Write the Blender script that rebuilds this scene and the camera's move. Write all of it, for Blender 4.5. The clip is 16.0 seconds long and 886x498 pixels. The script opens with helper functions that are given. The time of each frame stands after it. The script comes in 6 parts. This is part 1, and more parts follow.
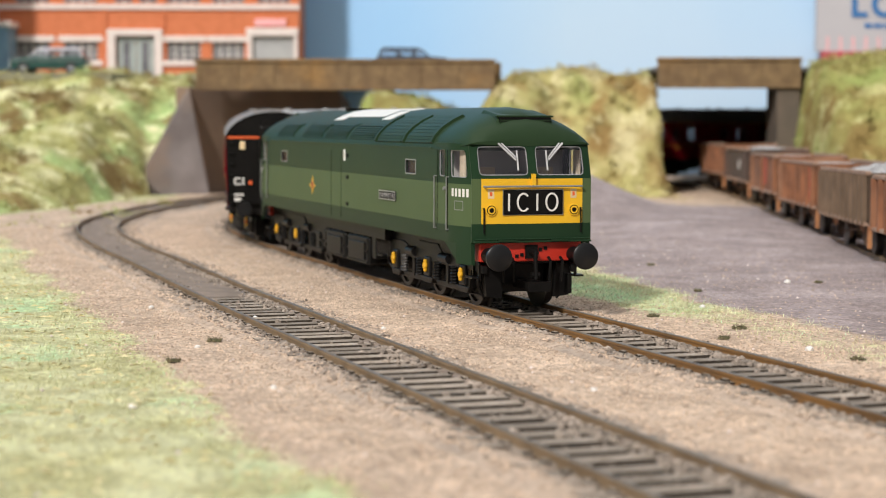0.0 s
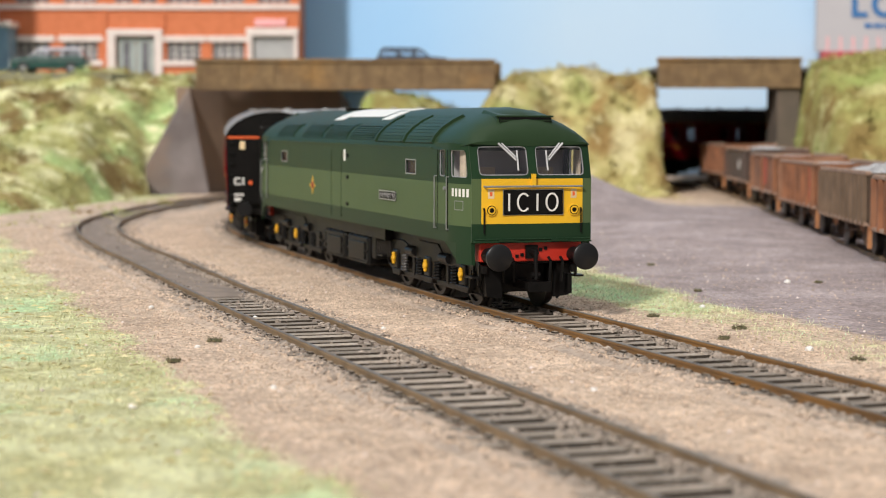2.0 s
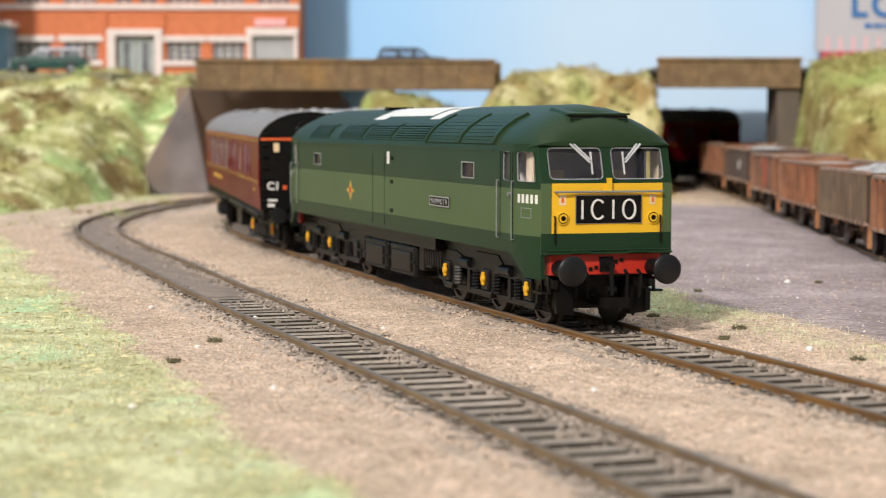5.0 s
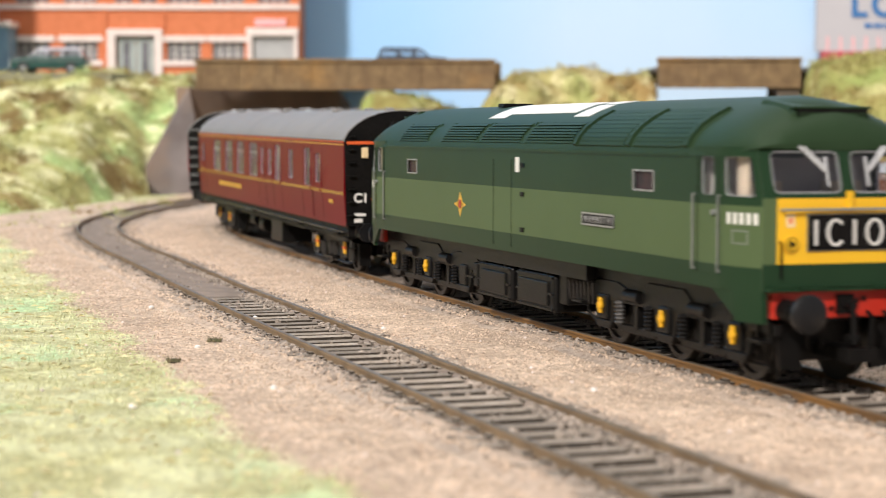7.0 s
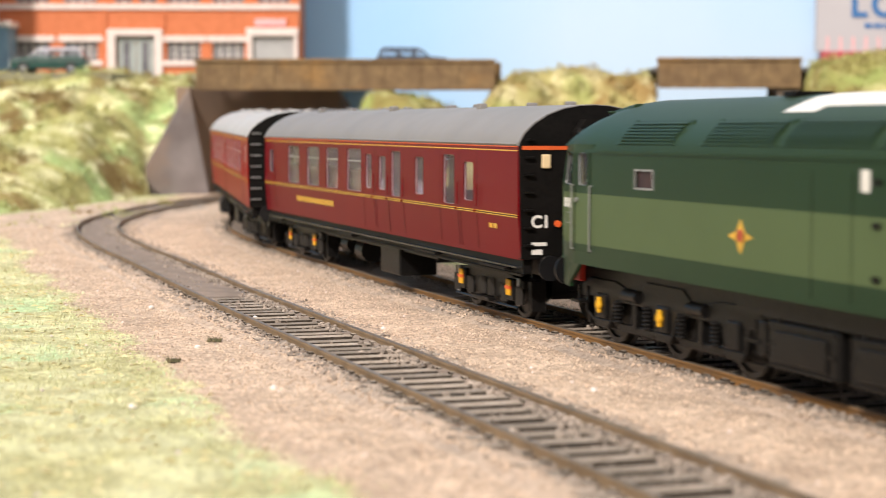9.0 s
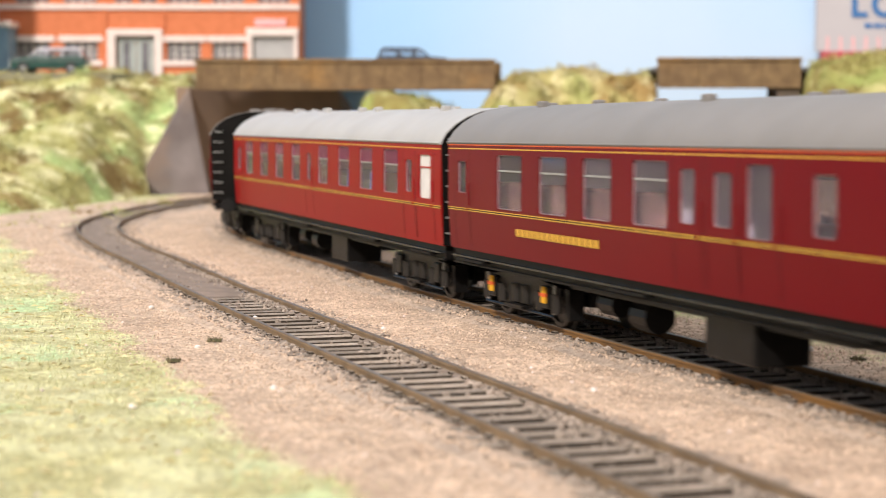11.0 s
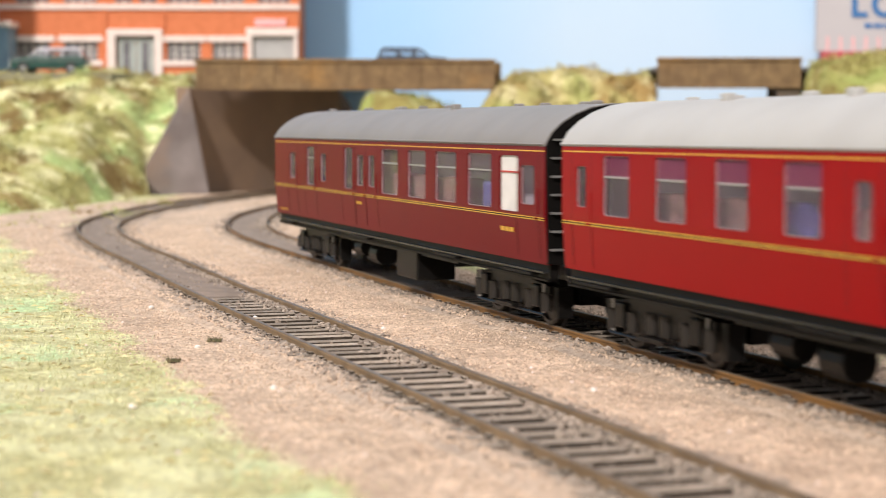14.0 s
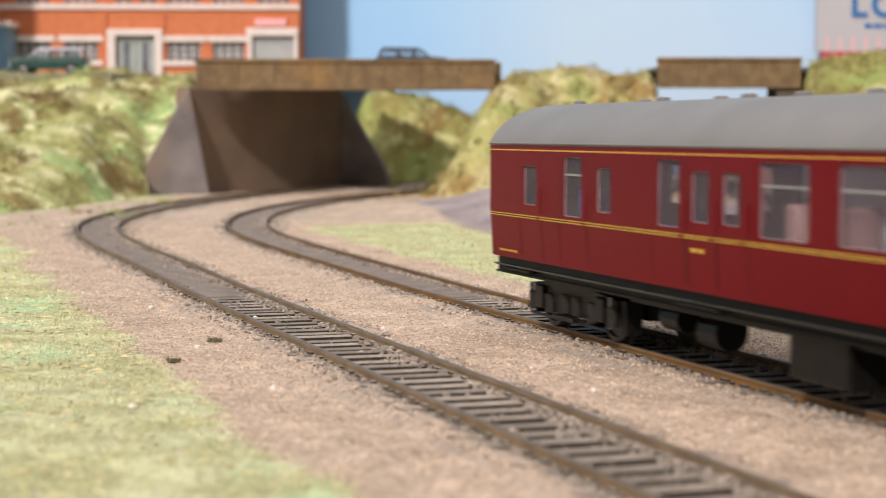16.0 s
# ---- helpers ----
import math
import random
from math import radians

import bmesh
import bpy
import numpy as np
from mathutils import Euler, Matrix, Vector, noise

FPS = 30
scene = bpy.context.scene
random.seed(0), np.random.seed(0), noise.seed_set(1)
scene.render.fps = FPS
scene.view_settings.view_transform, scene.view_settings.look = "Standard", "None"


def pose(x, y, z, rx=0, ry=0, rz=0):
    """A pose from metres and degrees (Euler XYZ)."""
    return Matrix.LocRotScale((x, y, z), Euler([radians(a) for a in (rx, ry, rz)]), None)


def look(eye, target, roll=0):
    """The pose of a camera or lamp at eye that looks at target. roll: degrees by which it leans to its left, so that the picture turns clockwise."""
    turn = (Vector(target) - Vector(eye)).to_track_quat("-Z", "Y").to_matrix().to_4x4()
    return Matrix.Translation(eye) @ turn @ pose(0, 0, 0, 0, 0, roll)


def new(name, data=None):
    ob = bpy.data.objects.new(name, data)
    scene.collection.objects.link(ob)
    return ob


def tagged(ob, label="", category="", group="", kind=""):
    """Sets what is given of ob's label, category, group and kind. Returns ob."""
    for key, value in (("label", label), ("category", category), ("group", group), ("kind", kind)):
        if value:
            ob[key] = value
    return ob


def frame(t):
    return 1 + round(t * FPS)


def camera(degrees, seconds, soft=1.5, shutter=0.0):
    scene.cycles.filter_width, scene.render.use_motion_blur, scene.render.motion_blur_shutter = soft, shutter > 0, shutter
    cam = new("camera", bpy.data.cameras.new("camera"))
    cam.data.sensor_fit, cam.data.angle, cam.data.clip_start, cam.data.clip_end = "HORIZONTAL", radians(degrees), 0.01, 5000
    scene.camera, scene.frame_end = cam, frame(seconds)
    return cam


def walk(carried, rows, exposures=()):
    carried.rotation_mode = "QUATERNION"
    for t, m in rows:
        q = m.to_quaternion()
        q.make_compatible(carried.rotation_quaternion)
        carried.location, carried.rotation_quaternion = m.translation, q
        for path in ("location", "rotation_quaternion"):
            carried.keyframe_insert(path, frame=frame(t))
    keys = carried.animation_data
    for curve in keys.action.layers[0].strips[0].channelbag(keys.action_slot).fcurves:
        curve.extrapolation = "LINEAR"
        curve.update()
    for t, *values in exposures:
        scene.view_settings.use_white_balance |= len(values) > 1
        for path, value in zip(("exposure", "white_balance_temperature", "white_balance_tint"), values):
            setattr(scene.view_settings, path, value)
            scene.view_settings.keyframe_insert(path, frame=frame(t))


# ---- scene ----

# the layout's own axes: u to the right, d away from the front edge, z up; all sizes below in millimetres
MM = 0.001
EYE = (533.6, -160.63, 43.93)
TURN = 72.077
LAY = Matrix.Translation((EYE[0] * MM, EYE[1] * MM, 0)) @ pose(0, 0, 0, 0, 0, TURN)
RT = (math.cos(radians(TURN)), math.sin(radians(TURN)))
FW = (-RT[1], RT[0])


def mm(x, y, z, rx=0, ry=0, rz=0):
    return pose(x * MM, y * MM, z * MM, rx, ry, rz)


def lay(u, d, z, rz=0):
    return LAY @ mm(u, d, z, 0, 0, rz)


def level(d):
    """Height of the railheads, which climb gently towards the bridges."""
    return float(np.interp(d, [0, 520, 671, 862, 1053, 1208, 1500, 3000], [0, 0, 1.2, 3.5, 6.7, 9.6, 14, 14]))


def depth(x, y):
    return (x - EYE[0]) * FW[0] + (y - EYE[1]) * FW[1]


def side(x, y):
    return (x - EYE[0]) * RT[0] + (y - EYE[1]) * RT[1]


# ---- camera ----
cam = camera(27.515, 16.0, 1.0, 0.6)
cam.data.dof.use_dof = True
cam.data.dof.focus_distance = 0.43
cam.data.dof.aperture_fstop = 32
eye_pose = pose(EYE[0] * MM, EYE[1] * MM, EYE[2] * MM, 90 - 3.656, 0, TURN) @ pose(0, 0, 0, 0, 0, 0.09)
walk(cam, [(0, eye_pose), (16, eye_pose)], [(0, 0.0, 6500, 10), (4, 0.02, 6500, 10), (6.5, 0.2, 6520, 11), (7.5, 0.27, 6650, 12), (9, 0.33, 6850, 14), (12.5, 0.24, 6850, 15), (14.5, 0.24, 6750, 14), (15.3, 0.13, 6700, 14), (16, -0.04, 6650, 14)])

# ---- light of the hall: soft white lamps overhead, a little to the front and left ----
world = bpy.data.worlds.new("hall_light")
scene.world = world
world.use_nodes = True
world.node_tree.nodes["Background"].inputs[0].default_value = (1.0, 0.985, 0.97, 1)
world.node_tree.nodes["Background"].inputs[1].default_value = 0.28
key = new("hall_lamp", bpy.data.lights.new("hall_lamp", "SUN"))
key.data.energy, key.data.angle, key.data.color = 3.15, radians(4), (1.0, 0.955, 0.90)
key.matrix_world = LAY @ look((-0.42, -0.85, 0.64), (0, 0, 0))
panel = new("ceiling_lamp", bpy.data.lights.new("ceiling_lamp", "AREA"))
panel.data.energy, panel.data.shape, panel.data.size, panel.data.size_y, panel.data.color = 10.0, "RECTANGLE", 1.8, 1.2, (1.0, 0.97, 0.94)
panel.matrix_world = LAY @ look((-0.15, 0.55, 1.35), (-0.15, 0.6, 0))


# ---- materials ----
GRAIN = "Position"


def surf(name, c1, c2=None, size=8.0, rough=0.6, metal=0.0, bump=0.0, bsize=1.0, c3=None, fine=0.0, per=None, spec=0.5, dist=0.25, lo=0.35, hi=0.65, spread=(0.7, 1.25), stain=4.3):
    """A surface of two colours mixed in patches of that size in mm, a third in stains, fine grain and relief; per: random by piece."""
    m = bpy.data.materials.new(name)
    m.use_nodes = True
    nt = m.node_tree
    n, k = nt.nodes, nt.links.new
    b = n["Principled BSDF"]
    b.inputs["Roughness"].default_value, b.inputs["Metallic"].default_value = rough, metal
    b.inputs["Specular IOR Level"].default_value = spec
    co = n.new("ShaderNodeNewGeometry").outputs["Position"]
    if per == "object" or GRAIN == "Object":
        co = n.new("ShaderNodeTexCoord").outputs["Object"]

    def tex(s, detail=4.0):
        t = n.new("ShaderNodeTexNoise")
        t.inputs["Scale"].default_value, t.inputs["Detail"].default_value = 1000.0 / s, detail
        k(co, t.inputs["Vector"])
        return t.outputs["Fac"]

    def mixed(fac, a, c, lo, hi):
        r = n.new("ShaderNodeMapRange")
        r.inputs[1].default_value, r.inputs[2].default_value = lo, hi
        k(fac, r.inputs[0])
        x = n.new("ShaderNodeMix")
        x.data_type = "RGBA"
        k(r.outputs[0], x.inputs[0])
        for sock, val in ((x.inputs[6], a), (x.inputs[7], c)):
            if isinstance(val, tuple):
                sock.default_value = (*val, 1)
            else:
                k(val, sock)
        return x.outputs[2]

    c2 = c2 or tuple(v * 0.86 for v in c1)
    col = mixed(tex(size), c1, c2, lo, hi)
    if c3:
        col = mixed(tex(size * stain, 6.0), col, c3, 0.52, 0.70)
    if fine:
        col = mixed(tex(max(bsize, 0.3), 2.0), col, tuple(v * (1 - fine) for v in c1), 0.45, 0.75)
    if per:
        r = n.new("ShaderNodeObjectInfo").outputs["Random"] if per == "object" else n.new("ShaderNodeNewGeometry").outputs["Random Per Island"]
        h = n.new("ShaderNodeHueSaturation")
        v = n.new("ShaderNodeMapRange")
        v.inputs[3].default_value, v.inputs[4].default_value = spread
        k(r, v.inputs[0])
        k(v.outputs[0], h.inputs["Value"])
        k(col, h.inputs["Color"])
        col = h.outputs[0]
    k(col, b.inputs["Base Color"])
    if bump:
        u = n.new("ShaderNodeBump")
        u.inputs["Strength"].default_value, u.inputs["Distance"].default_value = bump, dist * MM
        k(tex(bsize, 3.0), u.inputs["Height"])
        k(u.outputs[0], b.inputs["Normal"])
    return m


def zoned(name, parts):
    """Ground cover: the mesh's attributes say where each of the covers lies; noise frays their edges."""
    m = surf(name, *parts[0][:2], size=parts[0][2], rough=0.95, bump=0.9, bsize=1.6, fine=0.35, spec=0.15, dist=0.9)
    nt = m.node_tree
    n, k = nt.nodes, nt.links.new
    b = n["Principled BSDF"]
    base = b.inputs["Base Color"].links[0].from_socket
    co = n.new("ShaderNodeNewGeometry").outputs["Position"]
    for attr, c1, c2, size in parts[1]:
        a = n.new("ShaderNodeAttribute")
        a.attribute_name = attr
        t, e = n.new("ShaderNodeTexNoise"), n.new("ShaderNodeTexNoise")
        t.inputs["Scale"].default_value, t.inputs["Detail"].default_value = 1000 / size, 5
        e.inputs["Scale"].default_value, e.inputs["Detail"].default_value = 1000 / 9, 5
        k(co, t.inputs["Vector"])
        k(co, e.inputs["Vector"])
        f = n.new("ShaderNodeMapRange")
        f.inputs[1].default_value, f.inputs[2].default_value = 0.38, 0.62
        k(t.outputs["Fac"], f.inputs[0])
        c = n.new("ShaderNodeMix")
        c.data_type = "RGBA"
        k(f.outputs[0], c.inputs[0])
        c.inputs[6].default_value, c.inputs[7].default_value = (*c1, 1), (*c2, 1)
        s = n.new("ShaderNodeMath")
        s.operation = "ADD"
        k(a.outputs["Fac"], s.inputs[0])
        k(e.outputs["Fac"], s.inputs[1])
        g = n.new("ShaderNodeMapRange")
        g.inputs[1].default_value, g.inputs[2].default_value = 0.85, 1.15
        k(s.outputs[0], g.inputs[0])
        x = n.new("ShaderNodeMix")
        x.data_type = "RGBA"
        k(g.outputs[0], x.inputs[0])
        k(base, x.inputs[6])
        k(c.outputs[2], x.inputs[7])
        base = x.outputs[2]
    for size, lo, hi in ((1.3, 0.64, 1.2), (4.5, 0.84, 1.12), (22.0, 0.84, 1.12)):
        t = n.new("ShaderNodeTexNoise")
        t.inputs["Scale"].default_value, t.inputs["Detail"].default_value = 1000 / size, 4
        k(co, t.inputs["Vector"])
        v = n.new("ShaderNodeMapRange")
        v.inputs[1].default_value, v.inputs[2].default_value, v.inputs[3].default_value, v.inputs[4].default_value = 0.3, 0.7, lo, hi
        k(t.outputs["Fac"], v.inputs[0])
        h = n.new("ShaderNodeHueSaturation")
        k(v.outputs[0], h.inputs["Value"])
        k(base, h.inputs["Color"])
        base = h.outputs[0]
    k(base, b.inputs["Base Color"])
    return m


def glass(name, tint, rough=0.05, haze=None, share=0.05):
    m = bpy.data.materials.new(name)
    m.use_nodes = True
    b = m.node_tree.nodes["Principled BSDF"]
    b.inputs["Base Color"].default_value = (*tint, 1)
    b.inputs["Roughness"].default_value = rough
    b.inputs["Transmission Weight"].default_value = 1.0
    b.inputs["IOR"].default_value = 1.1
    if haze:
        nt = m.node_tree
        d = nt.nodes.new("ShaderNodeBsdfDiffuse")
        d.inputs[0].default_value = (*haze, 1)
        x = nt.nodes.new("ShaderNodeMixShader")
        x.inputs[0].default_value = share
        nt.links.new(b.outputs[0], x.inputs[1])
        nt.links.new(d.outputs[0], x.inputs[2])
        nt.links.new(x.outputs[0], nt.nodes["Material Output"].inputs[0])
    return m


# ---- mesh building, in millimetres ----
class Shape:
    def __init__(self):
        self.v, self.f = [], []

    def add(self, verts, faces):
        o = len(self.v)
        self.v += [tuple(p) for p in verts]
        self.f += [tuple(i + o for i in q) for q in faces]
        return self

    def box(self, x0, x1, y0, y1, z0, z1):
        return self.add([(x, y, z) for x in (x0, x1) for y in (y0, y1) for z in (z0, z1)],
                        [(0, 1, 3, 2), (4, 6, 7, 5), (0, 4, 5, 1), (2, 3, 7, 6), (0, 2, 6, 4), (1, 5, 7, 3)])

    def cyl(self, a, b, r, n=12, r2=None):
        a, b = Vector(a), Vector(b)
        q = (b - a).to_track_quat("Z", "Y")
        r2 = r if r2 is None else r2
        ring = [Vector((math.cos(2 * math.pi * i / n), math.sin(2 * math.pi * i / n), 0)) for i in range(n)]
        return self.add([a + q @ (p * r) for p in ring] + [b + q @ (p * r2) for p in ring],
                        [(i, (i + 1) % n, n + (i + 1) % n, n + i) for i in range(n)] + [tuple(range(n - 1, -1, -1)), tuple(range(n, 2 * n))])

    def loft(self, rings, caps=True, closed=True):
        n = len(rings[0])
        vs = [p for r in rings for p in r]
        fs = []
        for j in range(len(rings) - 1):
            for i in range(n if closed else n - 1):
                a, b = j * n + i, j * n + (i + 1) % n
                fs.append((a, b, b + n, a + n))
        if caps:
            fs += [tuple(range(n - 1, -1, -1)), tuple(range((len(rings) - 1) * n, len(rings) * n))]
        return self.add(vs, fs)

    def prism(self, outline, axis, a, b):
        """outline: pairs in the two other axes, in order x, y, z."""
        def at(p, t):
            return {"x": (t, p[0], p[1]), "y": (p[0], t, p[1]), "z": (p[0], p[1], t)}[axis]
        return self.loft([[at(p, a) for p in outline], [at(p, b) for p in outline]])

    def moved(self, m):
        self.v = [tuple(m @ Vector(p)) for p in self.v]
        return self

    def mesh(self, name, mats, smooth=False):
        me = bpy.data.meshes.new(name)
        me.from_pydata([(x * MM, y * MM, z * MM) for x, y, z in self.v], [], self.f)
        bm = bmesh.new()
        bm.from_mesh(me)
        bmesh.ops.recalc_face_normals(bm, faces=bm.faces)
        bm.to_mesh(me)
        bm.free()
        me.materials.append(mats)
        if smooth:
            me.shade_smooth()
            if smooth != "all":
                me.set_sharp_from_angle(angle=radians(smooth))
        return me


def part(name, shape, material, parent, label="", smooth=False, bevel=0.0):
    """One mesh under a thing or a part of it."""
    ob = new(name, shape if isinstance(shape, bpy.types.Mesh) else shape.mesh(name, material, smooth))
    ob.parent = parent
    if label:
        ob["label"] = label
    if bevel:
        b = ob.modifiers.new("edge", "BEVEL")
        b.width, b.segments, b.limit_method = bevel * MM, 2, "ANGLE"
    return ob


def thing(name, label, category, m=None, group="", kind=""):
    ob = new(name)
    ob.empty_display_size = 0.01
    ob.matrix_basis = m or Matrix()
    return tagged(ob, label, category, group, kind)


def solid(name, shape, material, label, category, m=None, group="", kind="", smooth=False, bevel=0.0):
    """A thing of one mesh."""
    ob = part(name, shape, material, None, "", smooth, bevel)
    ob.matrix_basis = m or Matrix()
    return tagged(ob, label, category, group, kind)


def plain(x):
    return lambda t, z, k: (t, x - math.copysign(1, x) * k, z)


def sheet(at, t0, t1, z0, z1, holes=(), th=0.9, cuts=()):
    """A panel with openings, in one piece: at(t, z, k) is the place at t along, z up, k mm inwards."""
    ts = sorted({t0, t1, *(c for c in cuts if t0 < c < t1), *(v for h in holes for v in h[:2] if t0 < v < t1)})
    zs = sorted({z0, z1, *(v for h in holes for v in h[2:4] if z0 < v < z1)})
    full = {(i, j) for i in range(len(ts) - 1) for j in range(len(zs) - 1)
            if not any(h[0] <= ts[i] and ts[i + 1] <= h[1] and h[2] <= zs[j] and zs[j + 1] <= h[3] for h in holes)}
    sh, at_ = Shape(), {}

    def v(i, j, k):
        if (i, j, k) not in at_:
            at_[i, j, k] = len(sh.v)
            sh.v.append(tuple(at(ts[i], zs[j], th * k)))
        return at_[i, j, k]

    for i, j in full:
        sh.f.append((v(i, j, 0), v(i + 1, j, 0), v(i + 1, j + 1, 0), v(i, j + 1, 0)))
        sh.f.append((v(i, j + 1, 1), v(i + 1, j + 1, 1), v(i + 1, j, 1), v(i, j, 1)))
        for di, dj, a, b in ((-1, 0, (0, 0), (0, 1)), (1, 0, (1, 0), (1, 1)), (0, -1, (0, 0), (1, 0)), (0, 1, (0, 1), (1, 1))):
            if (i + di, j + dj) not in full:
                p, q = (i + a[0], j + a[1]), (i + b[0], j + b[1])
                sh.f.append((v(*p, 0), v(*q, 0), v(*q, 1), v(*p, 1)))
    return sh


# ---- the two lines of track ----
def line(x0, y0, lean, knots, bends, n):
    """A track centre line from its front end backwards: places every 5 mm and the way it runs."""
    s = np.arange(n) * 5.0
    k = np.interp(s, knots, bends) * 0.001
    th = math.pi + lean - np.concatenate([[0], np.cumsum((k[1:] + k[:-1]) * 2.5)])
    c, sn = np.cos(th), np.sin(th)
    x = x0 + np.concatenate([[0], np.cumsum((c[1:] + c[:-1]) * 2.5)])
    y = y0 + np.concatenate([[0], np.cumsum((sn[1:] + sn[:-1]) * 2.5)])
    return x, y, th


MAIN_START, LOOP_START = 730.0, 660.0
mx, my, mth = line(MAIN_START, 3.03, 0.0043, [0, 399, 400, 700, 850, 950, 1050, 1150, 1250, 1350, 1500, 1650, 1780, 2600],
                   [0, 0, -0.0586, 0.0381, -0.0078, 1.7341, 2.2462, 2.0537, 2.2726, 2.4552, 1.9548, 0.8928, 0, 0], 480)
ox, oy, oth = line(LOOP_START, -54.5, 0.018, [0, 300, 650, 750, 850, 950, 1050, 1150, 1250, 1450, 1900],
                   [0, 0.0104, 0.0742, -0.3649, 0.8913, 2.3403, 1.9812, 1.25, 1.3, 1.9, 1.9], 330)
MS = MAIN_START - np.arange(480) * 5.0

# ---- the colours of the place ----
BALLAST = ((0.73, 0.565, 0.435), (0.61, 0.46, 0.345), 14.0)
m_ground = zoned("ground_cover", (BALLAST, [
    ("grey", (0.44, 0.365, 0.36), (0.35, 0.285, 0.275), 30.0),
    ("grass", (0.70, 0.70, 0.43), (0.54, 0.52, 0.27), 13.0),
    ("green", (0.52, 0.70, 0.40), (0.60, 0.66, 0.38), 26.0)]))
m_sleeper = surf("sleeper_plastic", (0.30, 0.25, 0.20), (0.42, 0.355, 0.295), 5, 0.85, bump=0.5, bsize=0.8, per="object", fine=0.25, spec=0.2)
# sleeper sides far darker than the tops: the gaps' shade put into colour
m_sleeperside = surf("sleeper_side_shade", (0.045, 0.037, 0.030), (0.085, 0.068, 0.054), 3, 0.9, spec=0.1)
m_rail = surf("rail_rust", (0.36, 0.255, 0.155), (0.23, 0.16, 0.095), 9, 0.6, 0.2, 0.3, 0.8)
m_rustrail = surf("orange_rail_rust", (0.30, 0.155, 0.05), (0.19, 0.105, 0.045), 14, 0.6, 0.1, 0.3, 0.8)
m_railtop = surf("rail_head", (0.20, 0.155, 0.11), (0.13, 0.10, 0.07), 12, 0.5, 0.25)
m_shoulder = surf("ballast_shoulder", (0.66, 0.515, 0.405), (0.52, 0.40, 0.31), 7, 0.95, bump=0.9, bsize=1.3, fine=0.5, c3=(0.38, 0.32, 0.27), spec=0.15, dist=0.8)
m_stone = surf("grey_ballast_stone", (0.38, 0.315, 0.265), (0.27, 0.225, 0.185), 4, 0.9, per="island", spread=(0.5, 1.35))
m_tan = surf("tan_ballast_grain", (0.70, 0.54, 0.41), (0.55, 0.405, 0.30), 6, 0.9, per="island", spread=(0.45, 1.15))
# gap ballast, its colour darkened to carry the shade between sleepers
m_bed = surf("shaded_gap_ballast", (0.15, 0.12, 0.096), (0.07, 0.056, 0.045), 3, 0.95, bump=0.8, bsize=1.0, fine=0.3)
m_infill = surf("track_infill", (0.30, 0.235, 0.19), (0.19, 0.15, 0.12), 7, 0.9, bump=0.7, bsize=1.2, fine=0.3)
m_blade = surf("dry_grass_fibre", (0.70, 0.69, 0.43), (0.58, 0.63, 0.36), 20, 0.8, per="island", c3=(0.58, 0.50, 0.27), spread=(0.65, 1.35), stain=0.6)
m_hay = surf("straw_fibre", (0.78, 0.70, 0.44), (0.62, 0.52, 0.27), 20, 0.7, per="island", spread=(0.7, 1.3))
m_bluegreen = surf("green_turf_fibre", (0.50, 0.82, 0.54), (0.60, 0.78, 0.46), 22, 0.8, per="island", spread=(0.8, 1.2))


def foliage(name, dark, mid, pale, green, per=None):
    """Scatter foliage in blotches: brown undergrowth, olive, pale lichen and fresh green."""
    m = surf(name, mid, dark, 30, 0.95, bump=0.7, bsize=5.0, c3=pale, dist=1.2, lo=0.42, hi=0.58, stain=0.9, per=per, spread=(0.7, 1.25), spec=0.1)
    nt = m.node_tree
    n, k = nt.nodes, nt.links.new
    b = n["Principled BSDF"]
    base = b.inputs["Base Color"].links[0].from_socket
    co = n.new("ShaderNodeNewGeometry").outputs["Position"]
    for col, size, lo, hi in ((green, 44, 0.53, 0.64), (pale, 11, 0.56, 0.68)):
        t = n.new("ShaderNodeTexNoise")
        t.inputs["Scale"].default_value, t.inputs["Detail"].default_value = 1000 / size, 5
        k(co, t.inputs["Vector"])
        f = n.new("ShaderNodeMapRange")
        f.inputs[1].default_value, f.inputs[2].default_value = lo, hi
        k(t.outputs["Fac"], f.inputs[0])
        x = n.new("ShaderNodeMix")
        x.data_type = "RGBA"
        k(f.outputs[0], x.inputs[0])
        k(base, x.inputs[6])
        x.inputs[7].default_value = (*col, 1)
        base = x.outputs[2]
    k(base, b.inputs["Base Color"])
    return m


LEFT_MIX = ((0.25, 0.18, 0.075), (0.42, 0.41, 0.17), (0.78, 0.76, 0.47), (0.42, 0.55, 0.24))
MID_MIX = ((0.33, 0.225, 0.09), (0.46, 0.42, 0.18), (0.63, 0.57, 0.33), (0.42, 0.44, 0.17))
RIGHT_MIX = ((0.23, 0.165, 0.06), (0.33, 0.31, 0.11), (0.50, 0.47, 0.22), (0.30, 0.34, 0.11))
m_foam, m_tuft = foliage("foliage_foam", *LEFT_MIX), foliage("foliage_tuft", *LEFT_MIX, per="island")
m_straw, m_strawtuft = foliage("straw_foam", *MID_MIX), foliage("straw_tuft", *MID_MIX, per="island")
m_olive, m_olivetuft = foliage("olive_foam", *RIGHT_MIX), foliage("olive_tuft", *RIGHT_MIX, per="island")
m_concrete = surf("bridge_beam_paint", (0.235, 0.155, 0.075), (0.145, 0.09, 0.045), 7, 0.85, bump=0.5, bsize=2.0, c3=(0.30, 0.17, 0.06), fine=0.3)
m_abut = surf("abutment_card", (0.285, 0.20, 0.14), (0.22, 0.155, 0.115), 30, 0.9, bump=0.3, bsize=2.0, c3=(0.20, 0.165, 0.15))
